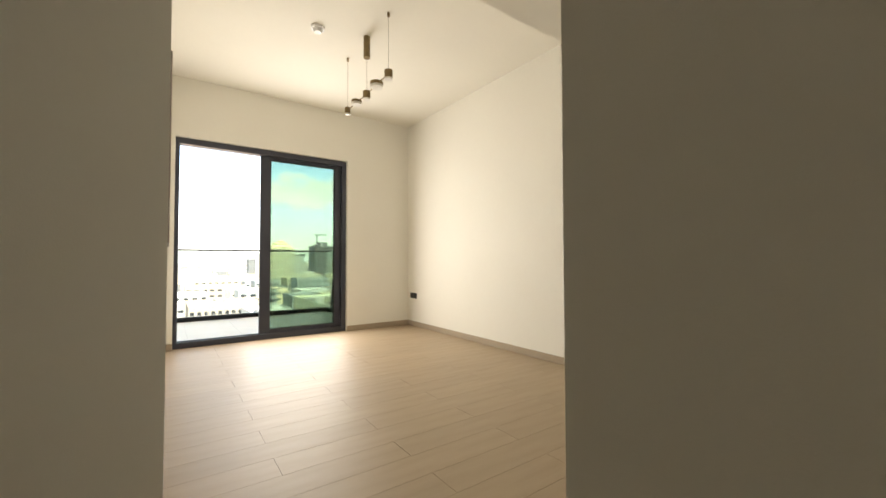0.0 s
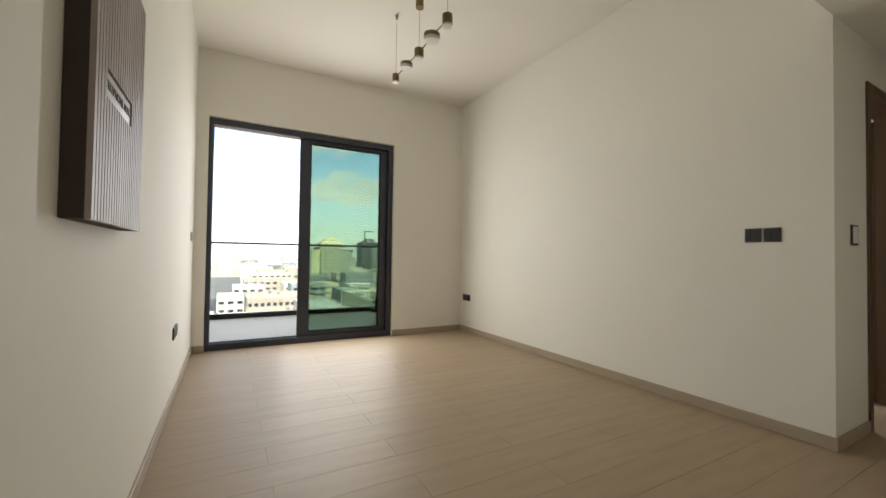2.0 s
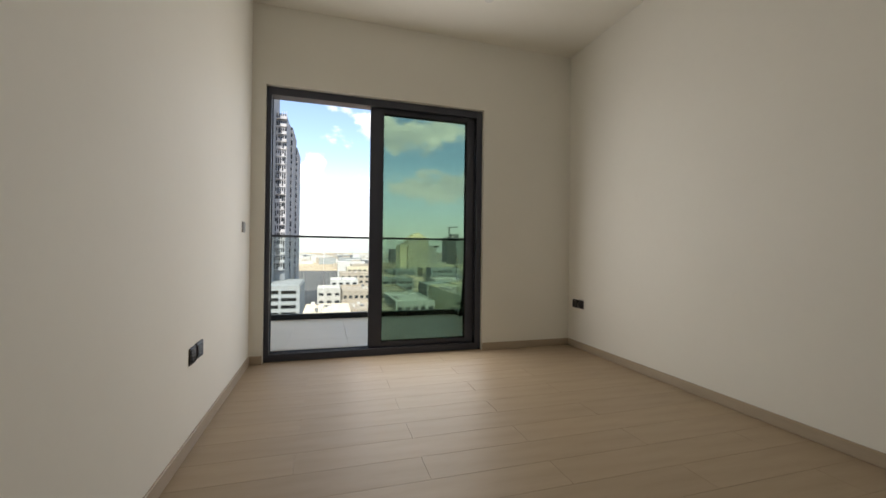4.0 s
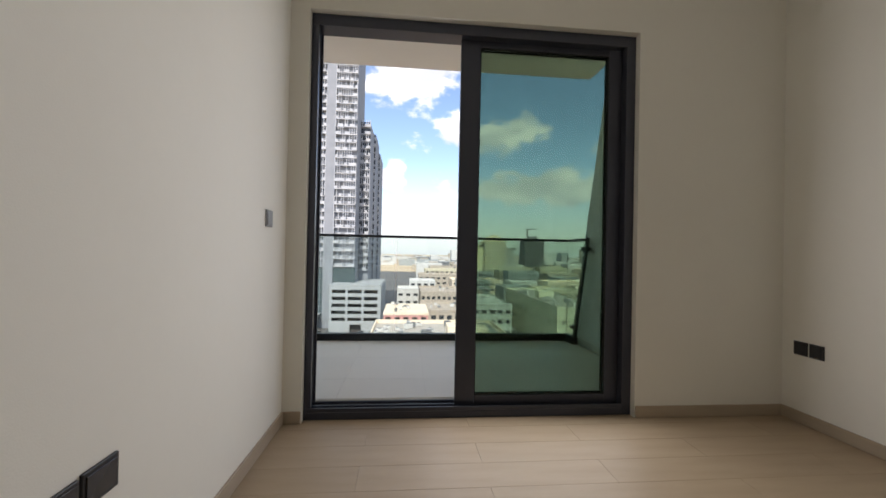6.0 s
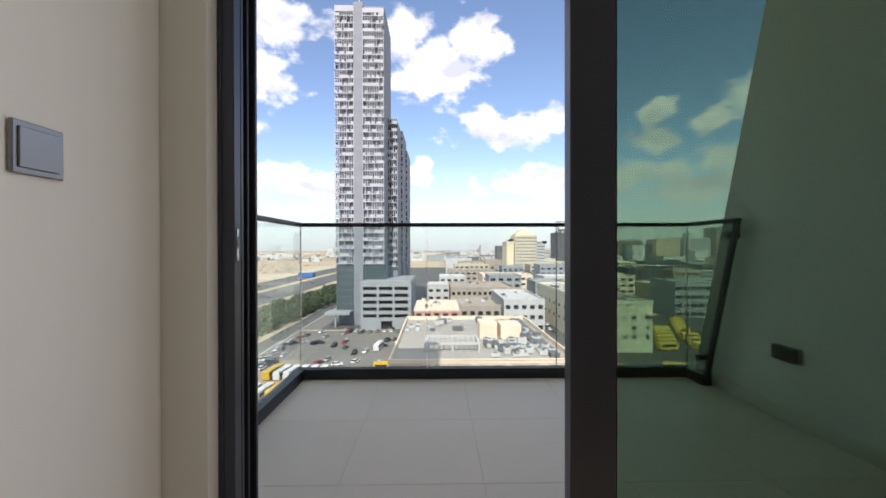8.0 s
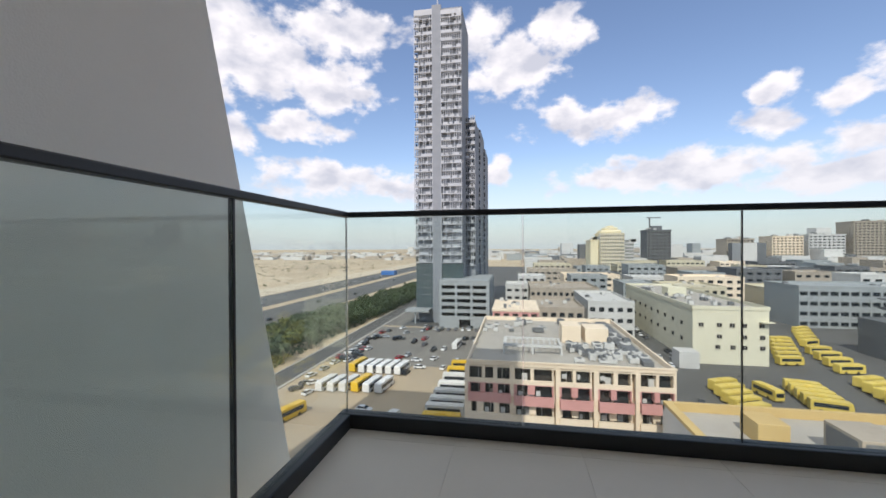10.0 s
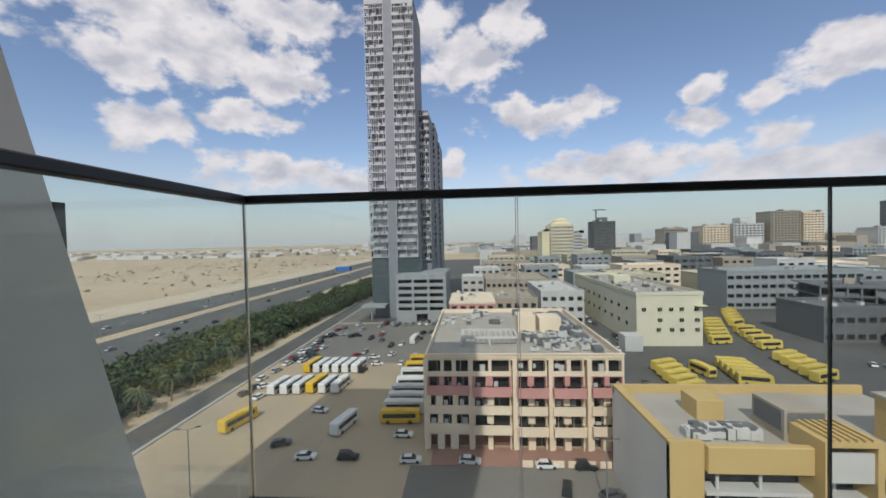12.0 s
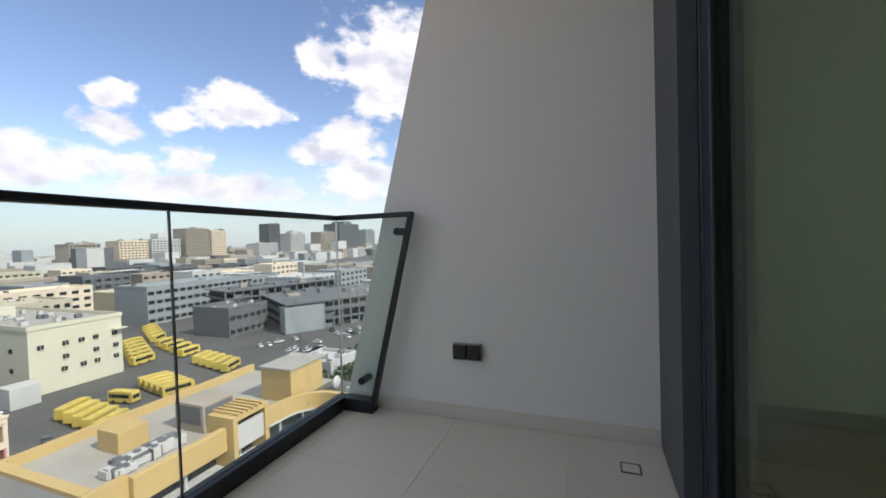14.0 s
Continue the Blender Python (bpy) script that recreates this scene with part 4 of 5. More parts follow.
for f in range(6):
    boxes("deck_front", PALEG, pod, (PX0, PX1, PY, PY + 1.2, G + 3.6 + f * 2.75, G + 4.9 + f * 2.75), bev=0.03)
for i in range(4):
    x = PX0 + i * (PX1 - PX0 - 0.9) / 3
    boxes("pier", PALEG, pod, (x, x + 0.9, PY + 0.01, PY + 1.6, G, G + 18.6))
boxes("side_wall", PALEG, pod, (PX1 - 0.01, PX1 + 0.4, PY, PY + 34, G, G + 18.8))
boxes("ground_wall", PALEG, pod, (PX0, -21.5, PY, PY + 1.2, G, G + 3.6), (-16.5, PX1, PY, PY + 1.2, G, G + 3.6))
boxes("roof", PALEG, pod, (PX0, PX1, PY, PY + 34, G + 18.6, G + 19.4))

# ochre school with a curved canopy
sc = thing("school_building", "ochre-trimmed three-storey school with glazed front and flat roof", "building")
SZ = -20.0
boxes("body", WHITE, sc, (20.3, 52, 43.5, 56, G, SZ - 1.0), (46.9, 52, 14, 43.5, G, SZ - 1.0), (38.3, 46.9, 40.7, 43.5, G, SZ - 1.0))
boxes("side_wall", WHITE, sc, (19.9, 20.3, 40.4, 56, G, SZ))
boxes("roof", ROOF, sc, (20.3, 38.2, 40.6, 56, SZ - 1.0, SZ - 0.7), (38.2, 52, 39.0, 56, SZ - 1.0, SZ - 0.7))
boxes("wing_roof", ASPH, sc, (45.4, 52, 14, 39.0, SZ - 1.0, SZ - 0.7), (43.6, 45.4, 37.0, 39.0, SZ - 1.0, SZ - 0.7), label="dark bitumen roof of the wing")
boxes("parapet", OCHRE, sc, (19.9, 20.9, 41.1, 55.4, SZ - 0.02, SZ + 0.4), (19.9, 52, 55.4, 56, SZ - 0.7, SZ + 0.4))
boxes("fascia", OCHRE, sc, (19.9, 23.2, 40.3, 41.0, G + 6, SZ + 0.4), (20.2, 20.9, 40.3, 41.0, G, G + 6))
boxes("fascia", OCHRE, sc, (23.2, 33.0, 39.6, 40.4, SZ - 2.4, SZ + 0.3), bev=0.08)
def swept(name, material, inner, outer, z0, z1):
    """A band along the courtyard front: straight, round an inner corner, then forward along the wing."""
    spine = [(38.2, 38.6, 0.0, 1.0), (40.6, 38.4, 0.0, 1.0)]
    for i in range(13):
        t = math.pi / 2 * i / 12
        spine.append((40.6 + 4.2 * math.sin(t), 34.2 + 4.2 * math.cos(t), math.sin(t), math.cos(t)))
    spine.append((44.8, 14.0, 1.0, 0.0))
    bm = bmesh.new()
    ring = []
    for x, y, nx, ny in spine:
        ring.append([bm.verts.new((x + nx * o, y + ny * o, z)) for o, z in ((outer, z0), (inner, z0), (inner, z1), (outer, z1))])
    for a, b in zip(ring, ring[1:]):
        for k in range(4):
            bm.faces.new((a[k], b[k], b[(k + 1) % 4], a[(k + 1) % 4]))
    bm.faces.new(ring[0])
    bm.faces.new(ring[-1][::-1])
    bmesh.ops.recalc_face_normals(bm, faces=bm.faces)
    return part(name, bm, material, sc)
swept("fascia", OCHRE, 0.8, 0.0, SZ - 1.7, SZ + 0.4)
swept("fascia_edge", WHITE, 0.85, -0.1, SZ - 1.95, SZ - 1.7)
swept("glazing", TEAL, 2.0, 1.7, G, SZ - 1.7)
for zz in (G + 3.7, G + 7.3):
    swept("deck", WHITE, 1.8, 0.3, zz, zz + 0.35)
    swept("balustrade", WHITE, 0.35, 0.3, zz + 0.9, zz + 0.96)
boxes("portal", OCHRE, sc, (33.0, 33.6, 38.6, 43, G, SZ + 1.4), (37.6, 38.2, 38.6, 43, G, SZ + 1.4), (33.6, 37.6, 38.6, 43, SZ + 0.9, SZ + 1.4))
boxes("portal_panel", WHITE, sc, (33.6, 37.6, 38.9, 39.2, SZ - 2.6, SZ + 0.2))
boxes("pergola", OCHRE, sc, *[(33.7 + i * 0.7, 34.0 + i * 0.7, 38.6, 43, SZ + 1.4, SZ + 1.7) for i in range(6)])
boxes("glazing", DARKG, sc, (23.2, 33.0, 41.6, 41.9, G, SZ - 2.4), (33.6, 37.6, 41, 41.3, G, SZ - 2.6))
for z in (G + 3.7, G + 7.3):
    boxes("deck", WHITE, sc, (23.2, 33.0, 39.9, 41.7, z, z + 0.4), (33.6, 37.6, 39.2, 41, z, z + 0.4))
for x in (24.5, 28.6, 35.4):
    bm = bmesh.new()
    tube(bm, x, 40.5, G, SZ - 2.2, 0.16, 12)
    part("column", bm, WHITE, sc)
for x, y in ((40.4, 39.0), (43.6, 38.0), (45.3, 35.0), (45.4, 30.0), (45.4, 25.0), (45.4, 20.0)):
    bm = bmesh.new()
    tube(bm, x, y, G, SZ - 1.7, 0.16, 12)
    part("column", bm, WHITE, sc)
boxes("plant_room", OCHRE, sc, (26.5, 29.6, 47.5, 51, SZ - 0.7, SZ + 1.6), bev=0.04)
boxes("plant_room", STONE, sc, (32.6, 36.8, 42.8, 47.5, SZ - 0.7, SZ + 2.6), bev=0.04)
boxes("stair_house", OCHRE, sc, (42.6, 49.3, 38.9, 44.2, SZ - 0.7, SZ + 3.7), bev=0.05)
boxes("stair_roof", ROOF, sc, (42.4, 49.5, 38.7, 44.4, SZ + 3.7, SZ + 4.0), bev=0.03)
boxes("louvre", GREY, sc, (32.55, 32.6, 43.2, 47.1, SZ + 0.2, SZ + 2.3), (32.9, 36.5, 42.74, 42.8, SZ + 0.2, SZ + 2.3))
rooftop(sc, 5, 22.5, 32, 42, 46, SZ - 0.7, 36)
rooftop(sc, 6, 46.2, 51.8, 22, 37, SZ - 0.7, 14)
bm = bmesh.new()
bmesh.ops.create_uvsphere(bm, u_segments=16, v_segments=8, radius=0.9)
bmesh.ops.scale(bm, vec=(1, 0.35, 1), verts=bm.verts)
bmesh.ops.translate(bm, vec=(48.2, 35.6, SZ + 0.6), verts=bm.verts)
part("satellite_dish", bm, WHITE, sc)

# beige hall by the bus yard
yb = thing("school_hall", "beige four-storey hall with small square windows", "building")
boxes("body", HALL, yb, (49.5, 68.4, 119.5, 186, G, G + 15.2))
for i, (x, z) in enumerate(((51.0, 10.4), (55.6, 10.4), (58.8, 10.4), (61.8, 10.4), (66.0, 10.4), (55.6, 7.2), (61.8, 7.2), (66.2, 7.2), (55.2, 4.3), (59.0, 4.3), (61.9, 4.3), (66.2, 4.3))):
    wn = boxes("window", SHADE, yb, (x, x + 1.25, 119.44, 119.52, G + z, G + z + 1.1))
    boxes("sill", HALL, wn, (x - 0.1, x + 1.35, 119.3, 119.5, G + z - 0.16, G + z - 0.02))
    boxes("frame", WHITE, wn, (x + 0.6, x + 0.66, 119.40, 119.45, G + z, G + z + 1.1))
for k in range(9):
    wn = boxes("window", SHADE, yb, (49.42, 49.52, 126 + k * 6.5, 127.5 + k * 6.5, G + 9.6, G + 10.7))
    wn = boxes("window", SHADE, yb, (49.42, 49.52, 126 + k * 6.5, 127.5 + k * 6.5, G + 5.0, G + 6.1))
bm = bmesh.new()
parapet(bm, 49.3, 68.6, 119.3, 186.2, G + 15.2, 1.0)
part("parapet", bm, HALL, yb)
boxes("roof", ROOF, yb, (49.7, 68.2, 119.7, 185.8, G + 15.2, G + 15.3))
boxes("stair_house", HALL, yb, (54, 60, 150, 156, G + 15.3, G + 18.2), bev=0.05)
boxes("canopy", HALL, yb, (66.0, 68.9, 117.8, 119.4, G + 12.0, G + 12.25))
rooftop(yb, 12, 51, 66, 124, 184, G + 15.3, 26)
boxes("annex", WHITE, yb, (44, 49, 114, 119, G, G + 4.5), bev=0.05)


# ---- low blocks, near and far ----
def low_block(name, label, x0, x1, y0, y1, h, wall, bays, seed=1, fill=0.6, glassm=None, clutter=6):
    b = thing(name, label, "building", "town blocks")
    floors = max(1, int(h / 3.4))
    fh = h / floors
    boxes("body", wall, b, (x0, x1, y0 + 0.4, y1, G, G + h))
    facade(b, wall, x0, x1, y0, G, floors, fh, bays, 0.9, min(2.5, fh - 0.5), fill, 0.39, glassm)
    bm = bmesh.new()
    parapet(bm, x0 - 0.1, x1 + 0.1, y0 - 0.1, y1 + 0.1, G + h, 0.9)
    part("parapet", bm, wall, b)
    rooftop(b, seed, x0, x1, y0, y1, G + h, clutter)
    return b
def construction_block(at, heading, length, deep, floors, fh, seed):
    """An unfinished concrete frame: decks, columns, a block coloured as the shade inside, props and starter bars on the
    roof.
    """
    b = thing("construction_block", "unfinished grey concrete frame building with open floors", "building", "town blocks")
    b.matrix_basis = pose(*at, 0, 0, heading)
    rnd = random.Random(seed)
    # solid near-black block stands in for the shade between the decks
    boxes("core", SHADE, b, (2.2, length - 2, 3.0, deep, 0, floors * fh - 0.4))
    for f in range(1, floors + 1):
        boxes("deck", GREY, b, (0, length, 0, deep + 1, f * fh - 0.35, f * fh))
        boxes("edge_beam", GREY, b, (0, length, -0.15, 0.15, f * fh - 0.6, f * fh + (0.9 if f < floors else 0.1)) if f % 2 == 0 else (0, length, -0.12, 0.12, f * fh - 0.5, f * fh + 0.1))
    n = int(length / 3.6)
    for i in range(n + 1):
        x = i * (length - 0.5) / n
        boxes("column", GREYM, b, (x, x + 0.5, 0.2, 0.7, 0, floors * fh))
        if rnd.random() < 0.6:
            h = rnd.uniform(0.8, 2.6)
            boxes("starter_bar", GREY, b, (x, x + 0.25, 0.4, 0.65, floors * fh, floors * fh + h))
    for i in range(int(length / 6)):
        x, y = rnd.uniform(1, length - 5), rnd.uniform(2, deep - 5)
        boxes("formwork", rnd.choice((STONE, GREYM, GREY)), b, (x, x + rnd.uniform(1.5, 5), y, y + rnd.uniform(1.5, 4), floors * fh, floors * fh + rnd.uniform(0.5, 2.2)))
    for f in range(floors):
        for i in range(n):
            if rnd.random() < 0.45:
                x = i * (length - 0.5) / n + 0.6
                boxes("infill", rnd.choice((GREY, GREYM)), b, (x, x + 3.0, 0.9, 1.1, f * fh, f * fh + rnd.uniform(0.9, fh - 0.5)))
    return b
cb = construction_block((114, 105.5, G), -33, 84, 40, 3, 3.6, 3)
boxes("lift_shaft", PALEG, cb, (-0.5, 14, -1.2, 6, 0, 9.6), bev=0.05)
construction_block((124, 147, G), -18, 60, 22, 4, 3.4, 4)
low_block("town_block", "dark grey flat-roofed workshop behind the bus yard", 104, 122, 122, 140, 10, GREY, 6, 22, 0.7, SHADE)
low_block("low_house", "sand-coloured low house behind the apartments", 6.5, 24, 140, 165, 11, STONE, 6, 23)
low_block("low_house", "white low house with roof plant", 27, 43, 150, 185, 12, WHITE, 5, 24)
low_block("low_house", "sand-coloured long block along the street", 8, 40, 195, 230, 12, STONE, 12, 25)
low_block("low_house", "beige low house beyond the bus yard", 70, 92, 190, 215, 14, BEIGE, 7, 26)
low_block("office_block", "grey block with ribbon windows", 112, 168, 178, 200, 16, PALEG, 16, 27, 0.8)
low_block("low_house", "white low house by the yard fence", 74, 84, 56, 66, 5, WHITE, 3, 28)
rnd = random.Random(77)
for y, xa, xb in ((62, 205, 330), (105, 205, 360), (150, 175, 420), (200, 175, 440)):
    x = xa
    while x < xb:
        w, h, k = rnd.uniform(20, 38), rnd.uniform(8, 15), rnd.choice((0, 1, 2))
        low_block("town_block", ("pale grey", "sand-coloured", "white")[k] + " low-rise block beyond the bus yard", x, x + w, y, y + rnd.uniform(18, 26), h, (PALEG, STONE, WHITE)[k], max(3, int(w / 4.5)), int(x + y), 0.6, None, 5)
        x += w + rnd.uniform(5, 12)
rnd = random.Random(42)
tones = [STONE, BEIGE, WHITE, CREAM, PALEG, GREY]
words = {STONE: "sand-coloured", BEIGE: "beige", WHITE: "white", CREAM: "cream", PALEG: "pale grey", GREY: "grey"}
for r, y in enumerate((240, 285, 335, 390, 450)):
    x = -5 + 8 * r
    while x < 130 + y * 0.75:
        w, h = rnd.uniform(18, 40), rnd.uniform(9, 17)
        m = rnd.choice(tones)
        low_block("town_block", words[m] + " low-rise block in the middle distance", x, x + w, y, y + rnd.uniform(18, 28), h, m, max(3, int(w / 4.5)), int(x * 7 + y), 0.6, None, 3)
        x += w + rnd.uniform(5, 14)


def high(name, label, x0, x1, y, top, wall, bays, deep=30, glassm=None, crown=0):
    b = thing(name, label, "building", "skyline")
    x0, x1 = x0 * 1.012 + 5, x1 * 1.012 + 5
    h = top - G
    floors = max(2, int(h / 3.6))
    boxes("body", wall, b, (x0, x1, y + 0.6, y + deep, G, top))
    bm, dk = bmesh.new(), bmesh.new()
    w = (x1 - x0) / bays
    for f in range(floors):
        z = G + f * h / floors
        for i in range(bays):
            box(dk, x0 + i * w + w * 0.22, x0 + (i + 1) * w - w * 0.22, y + 0.25, y + 0.59, z + 1.0, z + 2.6)
        box(bm, x0 - 0.2, x1 + 0.2, y, y + 0.6, z + 2.8, z + 3.4)
    tagged(part("window_rows", dk, glassm or DARKG, b), kind="stuff")
    tagged(part("ledge_rows", bm, wall, b), kind="stuff")
    boxes("parapet", wall, b, (x0 - 0.4, x1 + 0.4, y - 0.2, y + deep + 0.2, top, top + 1.2))
    rnd = random.Random(int(x0))
    for k in range(4):
        a = rnd.uniform(x0, x1 - (x1 - x0) * 0.2)
        boxes("roof_plant", rnd.choice((WHITE, GREYM, wall)), b, (a, a + rnd.uniform(2, 6), y + 2, y + 8, top + 1.2, top + rnd.uniform(2.2, 4.5)))
    if crown:
        boxes("crown", wall, b, (x0 + (x1 - x0) * 0.3, x1 - (x1 - x0) * 0.3, y + 6, y + deep - 6, top + 1.2, top + crown))
    return b
HOT = cmat("gold_render", (0.84, 0.75, 0.52), (0.72, 0.62, 0.41), scale=0.05, fine=0.6)
hotel = high("hotel", "pale gold hotel with a stepped rounded crown", 86, 111, 450, 14, HOT, 10, 26)
for i, (a, b, z0, z1) in enumerate(((94, 115, 15, 18.4), (98, 111.5, 18.4, 21.4), (102, 108, 21.4, 23.4))):
    boxes("crown_tier", HOT, hotel, (a, b, 451 + 2 * i, 474 - 2 * i, z0, z1), bev=0.9)
bm = bmesh.new()
for i in range(11):
    box(bm, 92 + i * 2.5, 92.7 + i * 2.5, 449, 450, G, 14.5)
tagged(part("rib_row", bm, WHITE, hotel), kind="stuff")
high("hotel_wing", "pale plain wing beside the gold hotel", 75, 83, 440, 6.5, HOT, 3, 30, HOT)
high("hotel_wing", "white block beside the gold hotel", 113, 122, 455, 4, WHITE, 4, 20)
high("office_tower", "dark grey unfinished tower with a crane", 143, 168, 480, 18, GREY, 6, 24, SHADE, 6)
high("office_block", "sand and white block on the skyline", 281, 314, 600, 9, STONE, 7)
high("office_block", "cream block on the skyline", 330, 366, 590, 12, CREAM, 8)
high("office_block", "white block with a roof house on the skyline", 378, 420, 600, 14, WHITE, 8, 30, None, 10)
high("apartment_tower", "sand-coloured pair of towers on the skyline", 429, 470, 600, 31, STONE, 9)
high("apartment_tower", "cream tower on the skyline", 474, 502, 600, 28, CREAM, 6)
high("office_tower", "dark slim tower on the skyline", 600, 630, 600, 43, GREY, 5, 26, SHADE)
high("office_block", "white block on the skyline", 535, 580, 560, 4, WHITE, 10)
high("office_block", "white glass block with twin masts", 660, 705, 600, 24, WHITE, 7, 30, None, 8)
high("apartment_tower", "sand-coloured tower with balconies on the skyline", 760, 815, 600, 28, STONE, 8)
high("office_tower", "large dark concrete tower with a crane", 836, 925, 600, 50, GREY, 12, 50, SHADE, 8)
high("apartment_tower", "pale grey tower on the skyline", 960, 1010, 600, 36, PALEG, 8)
high("apartment_tower", "sand-coloured tower beside the large dark one", 1150, 1230, 560, 45, STONE, 10)

def make_crane(x, y, z, h, r):
    t = thing("tower_crane", "thin dark tower crane above an unfinished tower", "crane", "cranes")
    bm = bmesh.new()
    box(bm, x - 0.7, x + 0.7, y - 0.7, y + 0.7, z, z + h)
    part("mast", bm, GREY, t)
    bm = bmesh.new()
    box(bm, x - r * 0.3, x + r, y - 0.5, y + 0.5, z + h, z + h + 1.2)
    part("jib", bm, GREY, t)
make_crane(156, 492, 24, 9, 12)
make_crane(900, 625, 57.5, 14, 30)

# far town: too many roofs to count
bm = bmesh.new()
rnd = random.Random(7)
for i in range(2600):
    y = rnd.uniform(480, 1700)
    x = rnd.uniform(-0.28 * y if y > 900 else 10, 2.2 * y)
    w, d, h = rnd.uniform(10, 42), rnd.uniform(10, 30), rnd.uniform(6, 20) * (1 if rnd.random() < 0.93 else 2.0)
    box(bm, x, x + w, y, y + d, G, G + h, mi=rnd.choice((0, 0, 0, 1, 1, 2, 3)))
tagged(part("far_town", bm, (WHITE, STONE, PALEG, GREY), None), "hazy far town of pale low roofs", "town", "", "stuff")
bm = bmesh.new()
for i in range(420):
    y = rnd.uniform(900, 1900)
    x = -rnd.uniform(0.12, 1.35) * y
    w = rnd.uniform(10, 60)
    box(bm, x, x + w, y, y + 20, G, G + rnd.uniform(3, 9), mi=rnd.choice((0, 0, 1)))
tagged(part("far_sheds", bm, (WHITE, STONE), None), "white sheds far across the desert", "sheds", "", "stuff")
flat("ground_sand_strip", cmat("pale_sand", (0.58, 0.49, 0.36), (0.50, 0.42, 0.30), scale=0.03, fine=0.4), [(-196, -168, -200, 1600)], G + 0.06, "pale strip of swept sand beside the highway", "ground")
tagged(boxes("blue_tent", mat("blue_canvas", (0.05, 0.16, 0.42), rough=0.6, scale=0.3), None, (-152, -136, 430, 440, G, G + 5), bev=0.3), "blue canvas roof beside the highway", "canopy")


# ---- vehicles ----
def section(bm, prof, y0, y1, mi=0, taper=0.0):
    """A hull along x with an outline in x and z, drawn in a little at the top."""
    zs = [z for _, z in prof]
    lo, hi = min(zs), max(zs)
    a = [bm.verts.new((x, y0 + taper * (z - lo) / (hi - lo), z)) for x, z in prof]
    b = [bm.verts.new((x, y1 - taper * (z - lo) / (hi - lo), z)) for x, z in prof]
    n = len(prof)
    fs = [bm.faces.new(a), bm.faces.new(b[::-1])] + [bm.faces.new((a[i], b[i], b[(i + 1) % n], a[(i + 1) % n])) for i in range(n)]
    bmesh.ops.recalc_face_normals(bm, faces=fs)
    for f in fs:
        f.material_index = mi


def wheel(parent, x, y, r, w):
    bm = bmesh.new()
    rod(bm, (x, y - w / 2, r), (x, y + w / 2, r), r, 12)
    part("wheel", bm, TYRE, parent)


def make_bus(label, paint, n=9.6):
    t = thing("bus", label, "bus", "parked buses")
    bm = bmesh.new()
    section(bm, [(0.1, 0.35), (n - 0.1, 0.35), (n, 0.7), (n, 2.2), (n - 0.25, 3.1), (0.2, 3.15), (0, 2.9), (0, 0.6)], -1.22, 1.22, taper=0.07)
    part("body", bm, paint, t)
    for s in (-1, 1):
        boxes("window_band", DARKG, t, (0.6, n - 1.0, s * 1.21 - 0.02, s * 1.21 + 0.02, 1.5, 2.5))
    boxes("windscreen", DARKG, t, (n - 0.06, n + 0.02, -1.0, 1.0, 1.3, 2.4))
    boxes("roof_unit", paint, t, (n * 0.35, n * 0.6, -0.8, 0.8, 3.1, 3.32), bev=0.05)
    for x in (1.9, n - 2.4):
        for s in (-1, 1):
            wheel(t, x, s * 1.1, 0.48, 0.3)
    return t


def make_car(label, paint, big=False):
    t = thing("car", label, "car", "parked cars")
    bm = bmesh.new()
    h = 1.75 if big else 1.42
    section(bm, [(0.0, 0.3), (4.5, 0.3), (4.55, 0.62), (4.4, 0.8), (3.3, 0.95), (0.1, 0.98), (-0.02, 0.7)], -0.9, 0.9, taper=0.08)
    part("body", bm, paint, t)
    bm = bmesh.new()
    section(bm, [(0.25, 0.94), (3.35, 0.94), (2.55, h), (0.75 if not big else 0.4, h)], -0.82, 0.82, taper=0.14)
    part("cabin", bm, DARKG, t)
    boxes("roof_panel", paint, t, (0.85 if not big else 0.5, 2.5, -0.67, 0.67, h - 0.015, h + 0.035), bev=0.01)
    for x in (0.85, 3.6):
        for s in (-1, 1):
            wheel(t, x, s * 0.8, 0.33, 0.22)
    return t


def place(t, spots, size=0.8):
    """spots: x, y and heading of each; the first is the thing itself."""
    for i, (x, y, a) in enumerate(spots):
        m = pose(x, y, G + 0.05, 0, 0, a)
        if i:
            copy_thing(t, m)
        else:
            t.matrix_basis = m @ Matrix.Scale(size, 4)


place(make_bus("white coach parked in a row on the dusty lot", BUSW),
      [(-43.5 + i * 2.75, 81.4 + 0.25 * i, 83) for i in (0, 1, 2, 4, 5)] + [(-39.0 + i * 2.45, 95.4, 83) for i in range(5)] + [(-23.3, 64.2, 76), (-18.5, 122, 84)], 0.71)
place(make_bus("white coach parked side-on by the apartment block", BUSW),
      [(-16.6, y, 2) for y in (73.6, 77.4, 81.6, 86.4, 92.0)])
place(make_bus("yellow school bus parked on the lot", YEL),
      [(-43.4, 64.6, 74), (-16.4, 69.8, 2), (-35.25, 82.4, 83), (-41.6, 95.6, 83), (-16.4, 97.6, 2), (-16.2, 103, 2)], 0.75)
